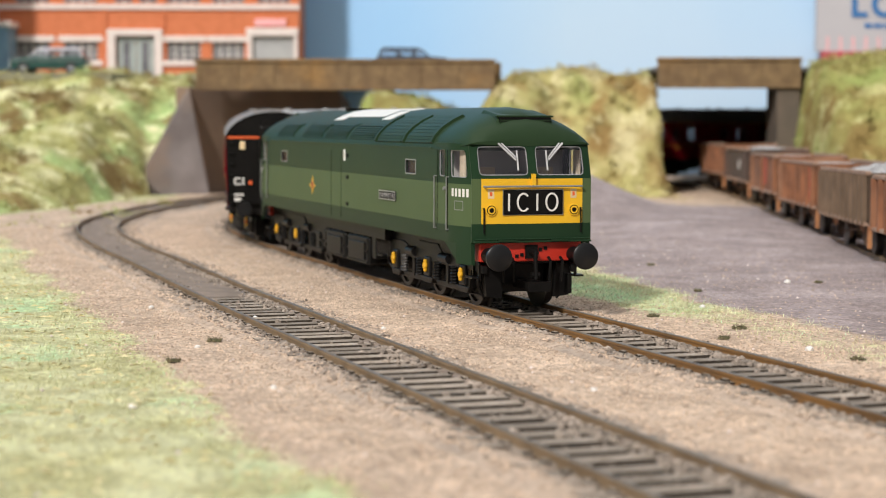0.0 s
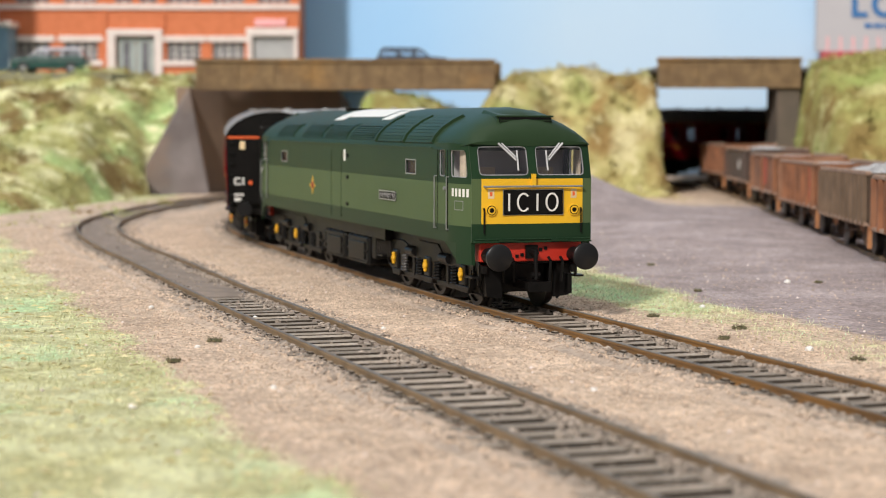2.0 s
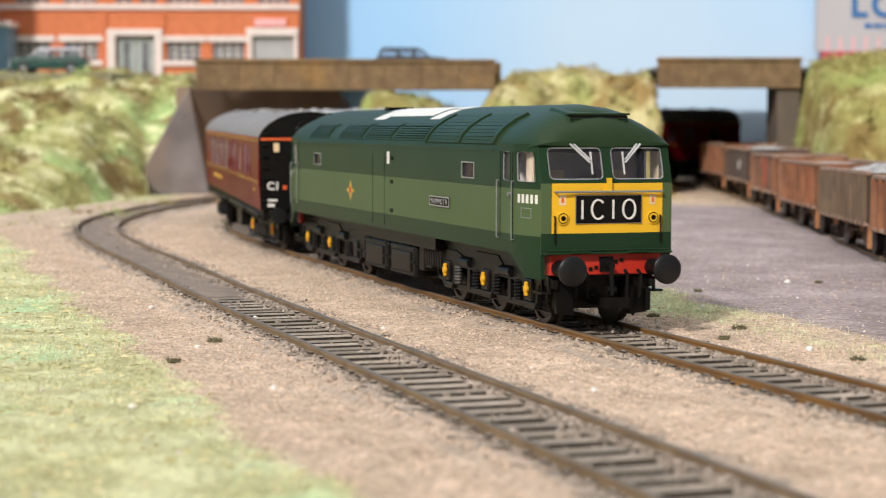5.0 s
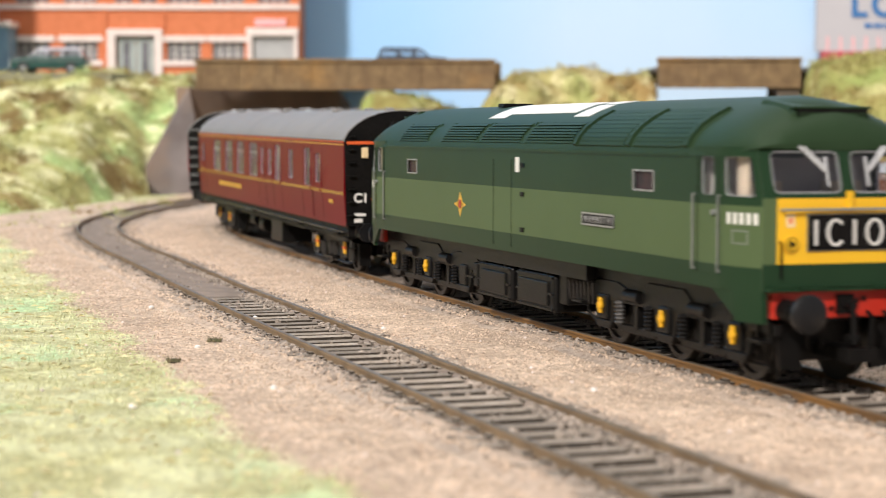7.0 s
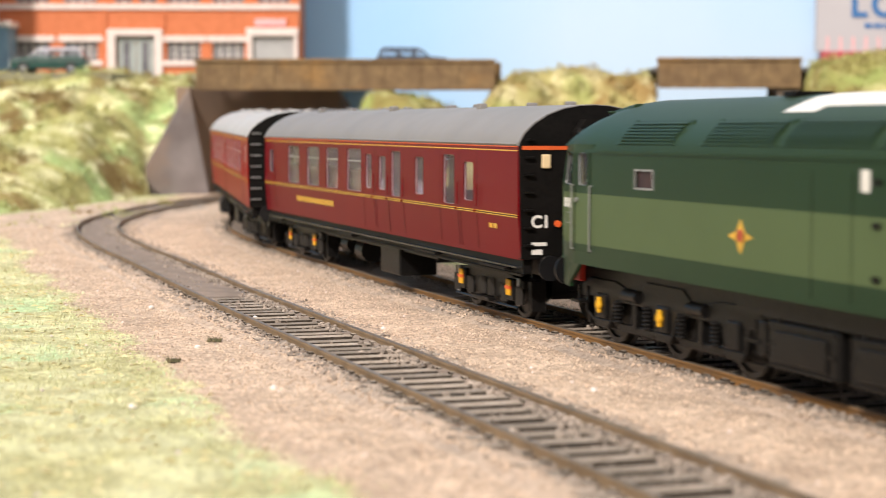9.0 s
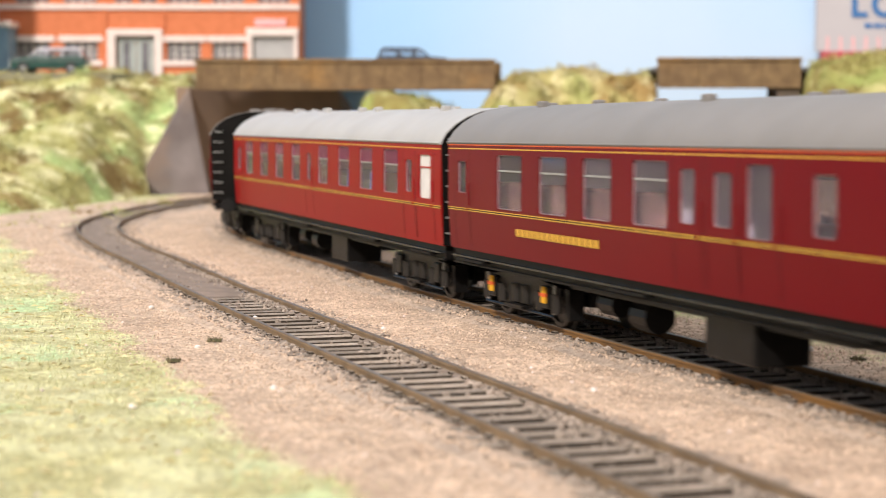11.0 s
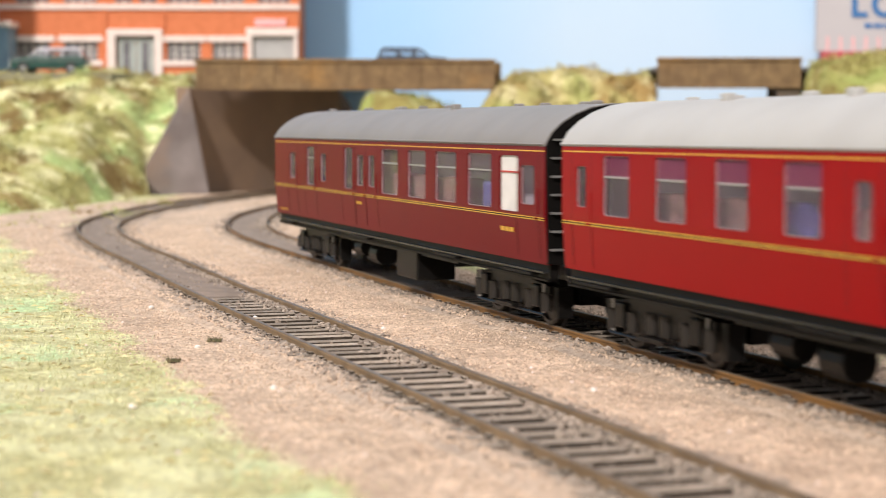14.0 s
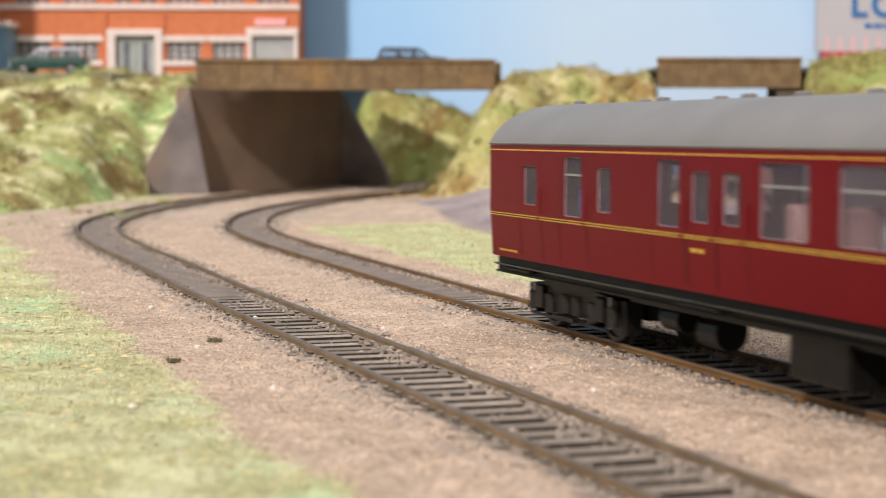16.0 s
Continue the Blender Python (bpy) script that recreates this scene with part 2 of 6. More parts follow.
m_wing = surf("wing_wall_card", (0.245, 0.215, 0.21), (0.16, 0.135, 0.13), 26, 0.9, bump=0.3, bsize=2.0, c3=(0.25, 0.175, 0.125), stain=2.2)
m_pier = surf("pier_paint", (0.16, 0.12, 0.09), (0.11, 0.09, 0.07), 20, 0.9)
m_brick = surf("orange_brick_card", (0.66, 0.20, 0.085), (0.58, 0.165, 0.065), 5, 0.8, fine=0.15, bsize=1.0)
m_cream = surf("cream_stone_card", (0.80, 0.70, 0.66), (0.72, 0.62, 0.58), 12, 0.8)
m_pane = surf("dark_window_film", (0.14, 0.14, 0.15), (0.20, 0.20, 0.22), 12, 0.15)
m_bar = surf("window_bar", (0.75, 0.72, 0.68), (0.66, 0.62, 0.58), 10, 0.6)
m_shutter = surf("grey_shutter", (0.50, 0.50, 0.50), (0.44, 0.44, 0.45), 10, 0.6)
m_door = surf("grey_green_door", (0.40, 0.44, 0.42), (0.33, 0.37, 0.36), 6, 0.5)
m_pink = surf("pink_sign_card", (0.90, 0.40, 0.42), (0.85, 0.48, 0.47), 4, 0.6)
m_bluewall = surf("blue_card_wall", (0.20, 0.34, 0.46), (0.16, 0.28, 0.40), 10, 0.8)
m_tarmac = surf("road_card", (0.10, 0.10, 0.10), (0.14, 0.13, 0.12), 12, 0.9)
m_road = surf("dusty_road_card", (0.30, 0.29, 0.18), (0.22, 0.21, 0.14), 12, 0.9)
m_sky = surf("painted_sky", (0.37, 0.60, 0.87), (0.49, 0.67, 0.86), 420, 0.9, c3=(0.53, 0.68, 0.84), spec=0.1, stain=2.0)
_n, _k = m_sky.node_tree.nodes, m_sky.node_tree.links.new
_base = _n["Principled BSDF"].inputs["Base Color"].links[0].from_socket
_sep = _n.new("ShaderNodeSeparateXYZ")
_k(_n.new("ShaderNodeTexCoord").outputs["Object"], _sep.inputs[0])
_far = _n.new("ShaderNodeMapRange")
_far.inputs[1].default_value, _far.inputs[2].default_value, _far.inputs[3].default_value, _far.inputs[4].default_value = -0.32, 0.10, 1.0, 0.0
_k(_sep.outputs[0], _far.inputs[0])
_mix = _n.new("ShaderNodeMix")
_mix.data_type = "RGBA"
_k(_far.outputs[0], _mix.inputs[0])
_k(_base, _mix.inputs[6])
_mix.inputs[7].default_value = (0.15, 0.50, 0.97, 1)
_k(_mix.outputs[2], _n["Principled BSDF"].inputs["Base Color"])
m_hoard = surf("grey_hoarding", (0.52, 0.50, 0.52), (0.48, 0.46, 0.48), 60, 0.8)
m_blueletter = surf("blue_letter_paint", (0.02, 0.16, 0.42), None, 5, 0.6)
m_redpaint = surf("red_card_paint", (0.55, 0.09, 0.10), (0.45, 0.07, 0.09), 8, 0.6)


# ---- ground ----
def bell(u, d, cu, cd, su, sd):
    return math.exp(-((u - cu) / su) ** 2 - ((d - cd) / sd) ** 2)


def near_line(x, y, lx, ly):
    i = int(np.argmin((lx - x) ** 2 + (ly - y) ** 2))
    return math.hypot(lx[i] - x, ly[i] - y)


def heap(u, d):
    return 20.5 * bell(u, d, 65, 960, 55 if u < 65 else 36, 85) + 5 * bell(u, d, 120, 800, 40, 130)


def world_xy(u, d):
    return EYE[0] + u * RT[0] + d * FW[0], EYE[1] + u * RT[1] + d * FW[1]


def rough_noise(u, d, s):
    return noise.noise(Vector((u / s, d / s, 3.7)))


def ground_z(u, d):
    x, y = world_xy(u, d)
    z = level(d) - 2.5
    t = min(near_line(x, y, mx, my), near_line(x, y, ox, oy))
    away = min(1.0, max(0.0, (t - 15) / 12))
    z += away * (0.5 + 0.7 * rough_noise(u, d, 40) + 0.5 * rough_noise(u, d, 9)) + heap(u, d)
    return z


def step(a, b, t):
    t = min(1.0, max(0.0, (t - a) / (b - a)))
    return t * t * (3 - 2 * t)


def bank_foot(u):
    return float(np.interp(u, [-420, -225, -197, -185, -150], [830, 960, 1060, 1110, 1140]))


def cover(u, d):
    """How far grass, green turf and the grey yard cover the ground at a place, 0 to 1."""
    x, y = world_xy(u, d)
    wob = 8 * rough_noise(u, d, 30)
    grass = step(-97, -111, y + wob) * step(-300, -230, x)
    grass = max(grass, step(-110, 0, d - bank_foot(u) + wob * 2.5) * step(-150, -175, u))
    right = step(26, 37, y + wob * 0.8) * step(64, 50, y - 0.14 * max(0, 80 - x) + wob) * step(400, 300, x)
    right *= step(-300, -250, x) * (1 - 0.65 * step(90, 140, x))
    grey = step(48, 66, y + wob * 0.7 - 0.14 * max(0, 80 - x)) * step(-600, -500, x - 0.6 * y)
    green = max(0.0, rough_noise(u, d, 24)) * 1.3
    return grass, right, grey, green


def build_ground():
    us = np.concatenate([np.arange(-900, -260, 40), np.arange(-260, 260, 5.0), np.arange(260, 1000, 40)])
    ds = np.concatenate([np.arange(-700, 150, 50), np.arange(150, 900, 5.0), np.arange(900, 1300, 10), np.arange(1300, 1470, 40)])
    sh = Shape()
    nu = len(us)
    marks = {"grass": [], "grey": [], "green": []}
    for d in ds:
        for u in us:
            sh.v.append((u, d, ground_z(u, d)))
            a, r, g, e = cover(u, d)
            marks["grass"].append(0.05 + 0.9 * max(a, r))
            marks["grey"].append(0.02 + 0.9 * g)
            gx = bell(*world_xy(u, d), 48, 42, 40, 13)
            marks["green"].append(min(0.8, 1.0 * e * max(a, 0.35 * r) + 0.8 * gx))
    sh.f = [(j * nu + i, j * nu + i + 1, (j + 1) * nu + i + 1, (j + 1) * nu + i) for j in range(len(ds) - 1) for i in range(nu - 1)]
    me = sh.mesh("ground", m_ground, "all")
    for name, vals in marks.items():
        me.attributes.new(name, "FLOAT", "POINT").data.foreach_set("value", vals)
    solid("ground", me, None, "sandy tan ballast ground with pale grass and a grey yard", "ground", LAY, kind="structure")


build_ground()
backdrop = Shape().box(-900, 900, 1470, 1482, -20, 900)
solid("backdrop", backdrop, m_sky, "painted pale blue sky board behind the layout", "backdrop", LAY, kind="structure")


# ---- track ----
def build_track(name, label, lx, ly, th, count, sleepers, infill):
    track = thing(name, label, "railway track", kind="structure")
    prof = [(-0.9, -2.4), (0.9, -2.4), (0.9, -2.15), (0.28, -1.8), (0.28, -0.8), (0.5, -0.6), (0.5, -0.12), (-0.5, -0.12), (-0.5, -0.6), (-0.28, -0.8), (-0.28, -1.8), (-0.9, -2.15)]
    head = [(-0.5, -0.13), (0.5, -0.13), (0.44, 0.0), (-0.44, 0.0)]
    for sd in (1, -1):
        for nm, outline, mat_ in (("rail", prof, m_rustrail if name == "main_track" else m_rail), ("rail_head", head, m_railtop)):
            rings = []
            for i in range(0, count, 2):
                nx, ny = -math.sin(th[i]), math.cos(th[i])
                z = level(depth(lx[i], ly[i]))
                rings.append([(lx[i] + (sd * 8.87 + a) * nx, ly[i] + (sd * 8.87 + a) * ny, z + b) for a, b in outline])
            part(nm, Shape().loft(rings), mat_, track)
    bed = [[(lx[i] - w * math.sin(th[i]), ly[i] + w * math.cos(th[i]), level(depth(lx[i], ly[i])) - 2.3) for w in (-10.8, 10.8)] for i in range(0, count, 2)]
    part("ballast_bed", Shape().loft(bed, caps=False, closed=False), m_bed, track, "ballast between the sleepers, darkened in colour as shade")
    rnd = random.Random(name)
    fill = []
    for i in range(0, count):
        nx, ny = -math.sin(th[i]), math.cos(th[i])
        z = level(depth(lx[i], ly[i]))
        e = -7.0 + rnd.uniform(-0.5, 0.5)
        fill.append([(lx[i] + w * nx, ly[i] + w * ny, z + h) for w, h in ((-8.3, -1.25 + rnd.uniform(-0.2, 0.2)), (-7.7, -1.25 + rnd.uniform(-0.25, 0.2)), (e, -1.6), (e + 0.4, -2.4))])
    part("spilt_ballast", Shape().loft(fill, caps=False, closed=False), m_infill, track, "ballast spilt along one rail")
    if infill:
        a, b = infill
        rings = []
        for i in range(a, b, 2):
            nx, ny = -math.sin(th[i]), math.cos(th[i])
            z = level(depth(lx[i], ly[i])) - 1.45 + 0.12 * noise.noise(Vector((lx[i] / 14, ly[i] / 14, 1)))
            rings.append([(lx[i] + w * nx, ly[i] + w * ny, z + h) for w, h in ((-7.2, 0), (-3, 0.1), (3, 0.1), (7.2, 0), (7.2, -1.5), (-7.2, -1.5))])
        part("infill", Shape().loft(rings), m_infill, track, "dark grey ballast filled up between the rails")
    rnd = random.Random(len(name))
    for sd in (1, -1):
        rings = []
        for i in range(0, count):
            nx, ny = -math.sin(th[i]), math.cos(th[i])
            z = level(depth(lx[i], ly[i]))
            ws = [(10.0, -2.6), (10.5, -1.7), (13.5, -1.4), (16.5, -1.65), (21, -2.8)]
            rings.append([(lx[i] + sd * (w + rnd.uniform(-0.7, 0.7)) * nx, ly[i] + sd * (w + rnd.uniform(-0.7, 0.7)) * ny, z + h + rnd.uniform(-0.25, 0.2)) for w, h in ws])
        part("ballast_shoulder", Shape().loft(rings, caps=False, closed=False), m_shoulder, track, smooth="all")
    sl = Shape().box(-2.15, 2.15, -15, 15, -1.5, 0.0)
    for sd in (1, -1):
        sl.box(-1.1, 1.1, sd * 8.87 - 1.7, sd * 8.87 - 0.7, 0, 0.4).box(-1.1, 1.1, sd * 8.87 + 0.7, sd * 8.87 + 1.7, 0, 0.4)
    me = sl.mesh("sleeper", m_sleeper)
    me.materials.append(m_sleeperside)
    # upward faces keep the pale plastic, the rest take the painted shade
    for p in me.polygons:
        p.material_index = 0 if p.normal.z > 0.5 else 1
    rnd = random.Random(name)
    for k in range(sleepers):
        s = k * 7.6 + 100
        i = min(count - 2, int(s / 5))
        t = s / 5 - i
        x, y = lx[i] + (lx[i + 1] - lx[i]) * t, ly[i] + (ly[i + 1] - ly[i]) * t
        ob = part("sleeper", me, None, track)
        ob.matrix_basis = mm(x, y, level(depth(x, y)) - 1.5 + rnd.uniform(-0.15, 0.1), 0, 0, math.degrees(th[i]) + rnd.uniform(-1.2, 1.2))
    return track


build_track("main_track", "weathered brown model railway track curving under the bridge", mx, my, mth, 440, 225, (134, 440))
build_track("loop_track", "weathered brown model railway track with dark sleepers", ox, oy, oth, 320, 200, (124, 320))


# ---- scattered grains and grass ----
def scatter(name, label, category, places, make, material):
    sh = Shape()
    for p in places:
        make(sh, p)
    return solid(name, sh, material, label, category, kind="stuff")


def grain(sh, p):
    x, y, z, r, a = p
    c, s = math.cos(a) * r, math.sin(a) * r
    sh.add([(x + c, y + s, z), (x - s, y + c * 0.8, z), (x - c * 0.9, y - s, z), (x + s, y - c, z), (x + c * 0.2, y + s * 0.2, z + r * 0.8)],
           [(0, 1, 4), (1, 2, 4), (2, 3, 4), (3, 0, 4)])


def cobble(sh, p):
    x, y, z, r, a = p
    vs = [(x, y, z + r * 0.75)]
    for k in range(5):
        q = a + k * 1.2566
        w = r * (0.8 + 0.35 * math.sin(a * 9 + k * 2.3))
        vs.append((x + math.cos(q) * w, y + math.sin(q) * w, z + r * (0.3 + 0.2 * math.sin(a * 5 + k))))
    for k in range(5):
        q = a + k * 1.2566 + 0.3
        vs.append((x + math.cos(q) * r * 0.9, y + math.sin(q) * r * 0.9, z - r * 0.5))
    sh.add(vs, [(0, 1 + k, 1 + (k + 1) % 5) for k in range(5)] + [(1 + k, 6 + k, 6 + (k + 1) % 5, 1 + (k + 1) % 5) for k in range(5)])


def blade(sh, p):
    x, y, z, h, a = p
    w = 0.09
    c, s = math.cos(a), math.sin(a)
    b = h * 1.1
    sh.add([(x - s * w, y + c * w, z), (x + s * w, y - c * w, z), (x + c * b, y + s * b, z + h)], [(0, 1, 2)])


def straw(sh, p):
    x, y, z, n, a = p
    c, s = math.cos(a), math.sin(a)
    w, e = 0.03, 0.4 * math.sin(a * 7)
    sh.add([(x - s * w, y + c * w, z), (x + s * w, y - c * w, z), (x + c * n * 0.5, y + s * n * 0.5, z + 0.35), (x + c * n - s * e, y + s * n + c * e, z - 0.1)], [(0, 1, 2), (0, 2, 3)])


def ground_at(x, y):
    return ground_z(side(x, y), depth(x, y))


def grow():
    rnd = random.Random(4)
    stones, sand = [], []
    for lx, ly, th, x_min in ((mx, my, mth, -420), (ox, oy, oth, -420)):
        for _ in range(26000):
            i = rnd.randrange(30, 330)
            if lx[i] < x_min or lx[i] > 480:
                continue
            w = rnd.choice((-1, 1)) * (10.0 + abs(rnd.gauss(0, 2.6))) if rnd.random() < 0.55 else (-8.1 + abs(rnd.gauss(0, 1.9)) if rnd.random() < 0.93 else rnd.uniform(-4, 7.5))
            x = lx[i] - math.sin(th[i]) * w + rnd.uniform(-3, 3)
            y = ly[i] + math.cos(th[i]) * w
            if rough_noise(x, y, 22) + 0.5 * rough_noise(x, y, 7) < rnd.uniform(-0.45, 0.2):
                continue
            stones.append((x, y, level(depth(x, y)) - (1.6 if abs(w) > 9 else 1.45) + rnd.uniform(-0.2, 0.25), rnd.choice((0.2, 0.3, 0.45, 0.7)) * rnd.uniform(0.8, 1.2), rnd.uniform(0, 6.28)))
    for _ in range(130000):
        x, y = rnd.uniform(-300, 420), rnd.uniform(-110, 150)
        d = depth(x, y)
        if d < 170 or min(abs(y + 63), abs(y)) < 11 and x > -200:
            continue
        a, r, g, e = cover(side(x, y), d)
        if rnd.random() < 0.93 * g + 0.7 * max(a, r):
            continue
        t = min(near_line(x, y, mx, my), near_line(x, y, ox, oy))
        sand.append((x, y, level(d) - 1.62 if 10.5 < t < 17.5 else ground_at(x, y) - 0.12, rnd.uniform(0.2, 0.55), rnd.uniform(0, 6.28)))
    scatter("ballast_stones", "loose grey ballast stones along the track edges", "ballast", stones, cobble, m_stone)
    scatter("ballast_grains", "fine tan ballast grains over the ground", "ballast", sand, grain, m_tan)
    dry, green, hay = [], [], []
    for _ in range(300000):
        x, y = rnd.uniform(-560, 420), rnd.choice((rnd.uniform(-330, -80), rnd.uniform(18, 110)))
        u, d = side(x, y), depth(x, y)
        if d < 150 or abs(u) > 0.27 * d + 20:
            continue
        a, r, g, e = cover(u, d)
        if rnd.random() > max(a, r * 0.9):
            continue
        gx = bell(x, y, 48, 42, 40, 13) + 0.5 * e
        (green if rnd.random() < 0.7 * gx else dry).append((x, y, ground_at(x, y) - 0.1, rnd.uniform(0.4, 1.25), rnd.uniform(0, 6.28)))
    for _ in range(6000):
        x, y = rnd.uniform(-330, 420), rnd.uniform(-300, -85)
        u, d = side(x, y), depth(x, y)
        if d < 150 or abs(u) > 0.27 * d + 20 or rnd.random() > cover(u, d)[0] ** 2 or x < -200:
            continue
        a, n, q = rnd.uniform(0, 6.28), rnd.uniform(1.2, 3.4), ground_at(x, y)
        hay.append((x, y, q + rnd.uniform(0.2, 1.0), n, a))
    specks = []
    for _ in range(420):
        x, y = rnd.uniform(-120, 400), rnd.uniform(-260, 130)
        d = depth(x, y)
        if d > 170 and abs(y) > 9 and abs(y + 63) > 9:
            specks.append((x, y, ground_at(x, y) + 0.35, rnd.uniform(0.18, 0.42), rnd.uniform(0, 6.28)))
    scatter("white_specks", "tiny white specks strewn over grass and ballast", "stone chip", specks, cobble, m_cream)
    scatter("straw_fibres", "pale straw fibres lying over the dry grass", "grass", hay, straw, m_hay)
    scatter("grass", "pale dry static grass fibres on the ground", "grass", dry, blade, m_blade)
    scatter("turf", "bright green static grass fibres", "grass", green, blade, m_bluegreen)


grow()


# ---- banks of foliage ----
def bank(name, label, us, ds, height, tufts, seed, foam, tuft):
    """A bank of foam and lichen: a lumpy surface under a fleece of small leaf clumps and larger woolly puffs."""
    sh = Shape()
    nu = len(us)
    for d in ds:
        for u in us:
            z = height(u, d)
            lump = 7.0 * noise.noise(Vector((u / 36, d / 36, z / 36 + seed))) + 5.0 * noise.noise(Vector((u / 15, d / 15, z / 15 + seed))) + 3.0 * noise.noise(Vector((u / 7, d / 7, z / 7 + seed)))
            sh.v.append((u + lump * 0.4, d - lump * 0.6, z + lump * 0.7))
    sh.f = [(j * nu + i, j * nu + i + 1, (j + 1) * nu + i + 1, (j + 1) * nu + i) for j in range(len(ds) - 1) for i in range(nu - 1)]
    it = thing(name, label, "foliage bank", LAY)
    part("mound", sh, foam, it, smooth="all")
    rnd = random.Random(seed)

    def spot():
        a, b, c, d_ = (Vector(sh.v[i]) for i in rnd.choice(sh.f))
        s, t = rnd.random(), rnd.random()
        return a.lerp(b, s).lerp(d_.lerp(c, s), t)

    leaf = Shape()
    for _ in range(tufts):
        p = spot()
        r = rnd.uniform(0.4, 1.1)
        q = Euler((rnd.uniform(0, 6), rnd.uniform(0, 6), rnd.uniform(0, 6))).to_matrix()
        p += Vector((rnd.uniform(-1, 1), -rnd.uniform(-0.3, 0.4), rnd.uniform(-0.3, 0.5)))
        leaf.add([p + q @ Vector(v) * r for v in ((1, 0, 0), (-0.5, 0.8, 0.2), (-0.5, -0.7, 0.1), (0, 0, 0.9))], [(0, 1, 3), (1, 2, 3), (2, 0, 3), (0, 2, 1)])
    tagged(part("clumps", leaf, tuft, it), kind="stuff")
    puffs = Shape()
    for _ in range(tufts // 60):
        p = spot() + Vector((0, -1.0, 0.6))
        size = rnd.uniform(2.0, 5.5)
        for _ in range(34):
            w = Vector((rnd.gauss(0, 1), rnd.gauss(0, 1), rnd.gauss(0, 1))).normalized() * size * rnd.uniform(0.6, 1.0)
            r = rnd.uniform(0.5, 1.2)
            q = Euler((rnd.uniform(0, 6), rnd.uniform(0, 6), rnd.uniform(0, 6))).to_matrix()
            puffs.add([p + w + q @ Vector(v) * r for v in ((1, 0, 0), (-0.5, 0.8, 0.2), (-0.5, -0.7, 0.1), (0, 0, 0.9))], [(0, 1, 3), (1, 2, 3), (2, 0, 3), (0, 2, 1)])
    tagged(part("lichen", puffs, tuft, it), kind="stuff")
    return it


def left_bank(u, d):
    foot = bank_foot(u)
    rise = min(1.0, max(0.0, (d - foot + 40) / (1190 - foot + 40)))
    clear = step(-150, -168, u) if d > 1128 else step(-176, -190, u)
    return level(d) - 6 + (76 + 2.5 * step(-205, -225, u)) * rise ** 1.05 * clear


def mid_mound(u, d):
    near = 38 * step(75, 20, u)
    front = step(1085 - near, 1150 - near, d) * step(1290, 1225, d)
    flank = step(-20, 40, u - 0.12 * max(0.0, d - 1080)) * step(141, 132, u)
    return level(d) - 6 + (78 - 4 * step(70, 140, u)) * front * flank


def right_bank(u, d):
    edge = u - 0.2 * max(0.0, d - 1114)
    return level(d) - 6 + (82 + 8 * step(230, 280, u)) * step(209, 225, edge) * step(940, 1075, d + 0.35 * (u - 225))


def back_bank(u, d):
    return level(d) - 6 + (66 - 26 * step(-40, 60, u)) * step(1255, 1300, d) * step(-75, -55, u)


bank("left_bank", "pale green and straw foliage bank below the road", np.arange(-430, -146, 5.0), np.arange(800, 1330, 7.0), left_bank, 60000, 11, m_foam, m_tuft)
bank("middle_bank", "steep straw-coloured foliage mound between the two bridges", np.arange(-40, 150, 4.0), np.arange(1060, 1300, 5.0), mid_mound, 40000, 12, m_straw, m_strawtuft)
bank("right_bank", "olive foliage bank beside the wagon siding", np.arange(200, 450, 5.0), np.arange(930, 1330, 7.0), right_bank, 36000, 13, m_olive, m_olivetuft)
bank("back_bank", "brown and green foliage bank behind the bridge", np.arange(-80, 130, 5.0), np.arange(1240, 1400, 6.0), back_bank, 9000, 14, m_olive, m_olivetuft)


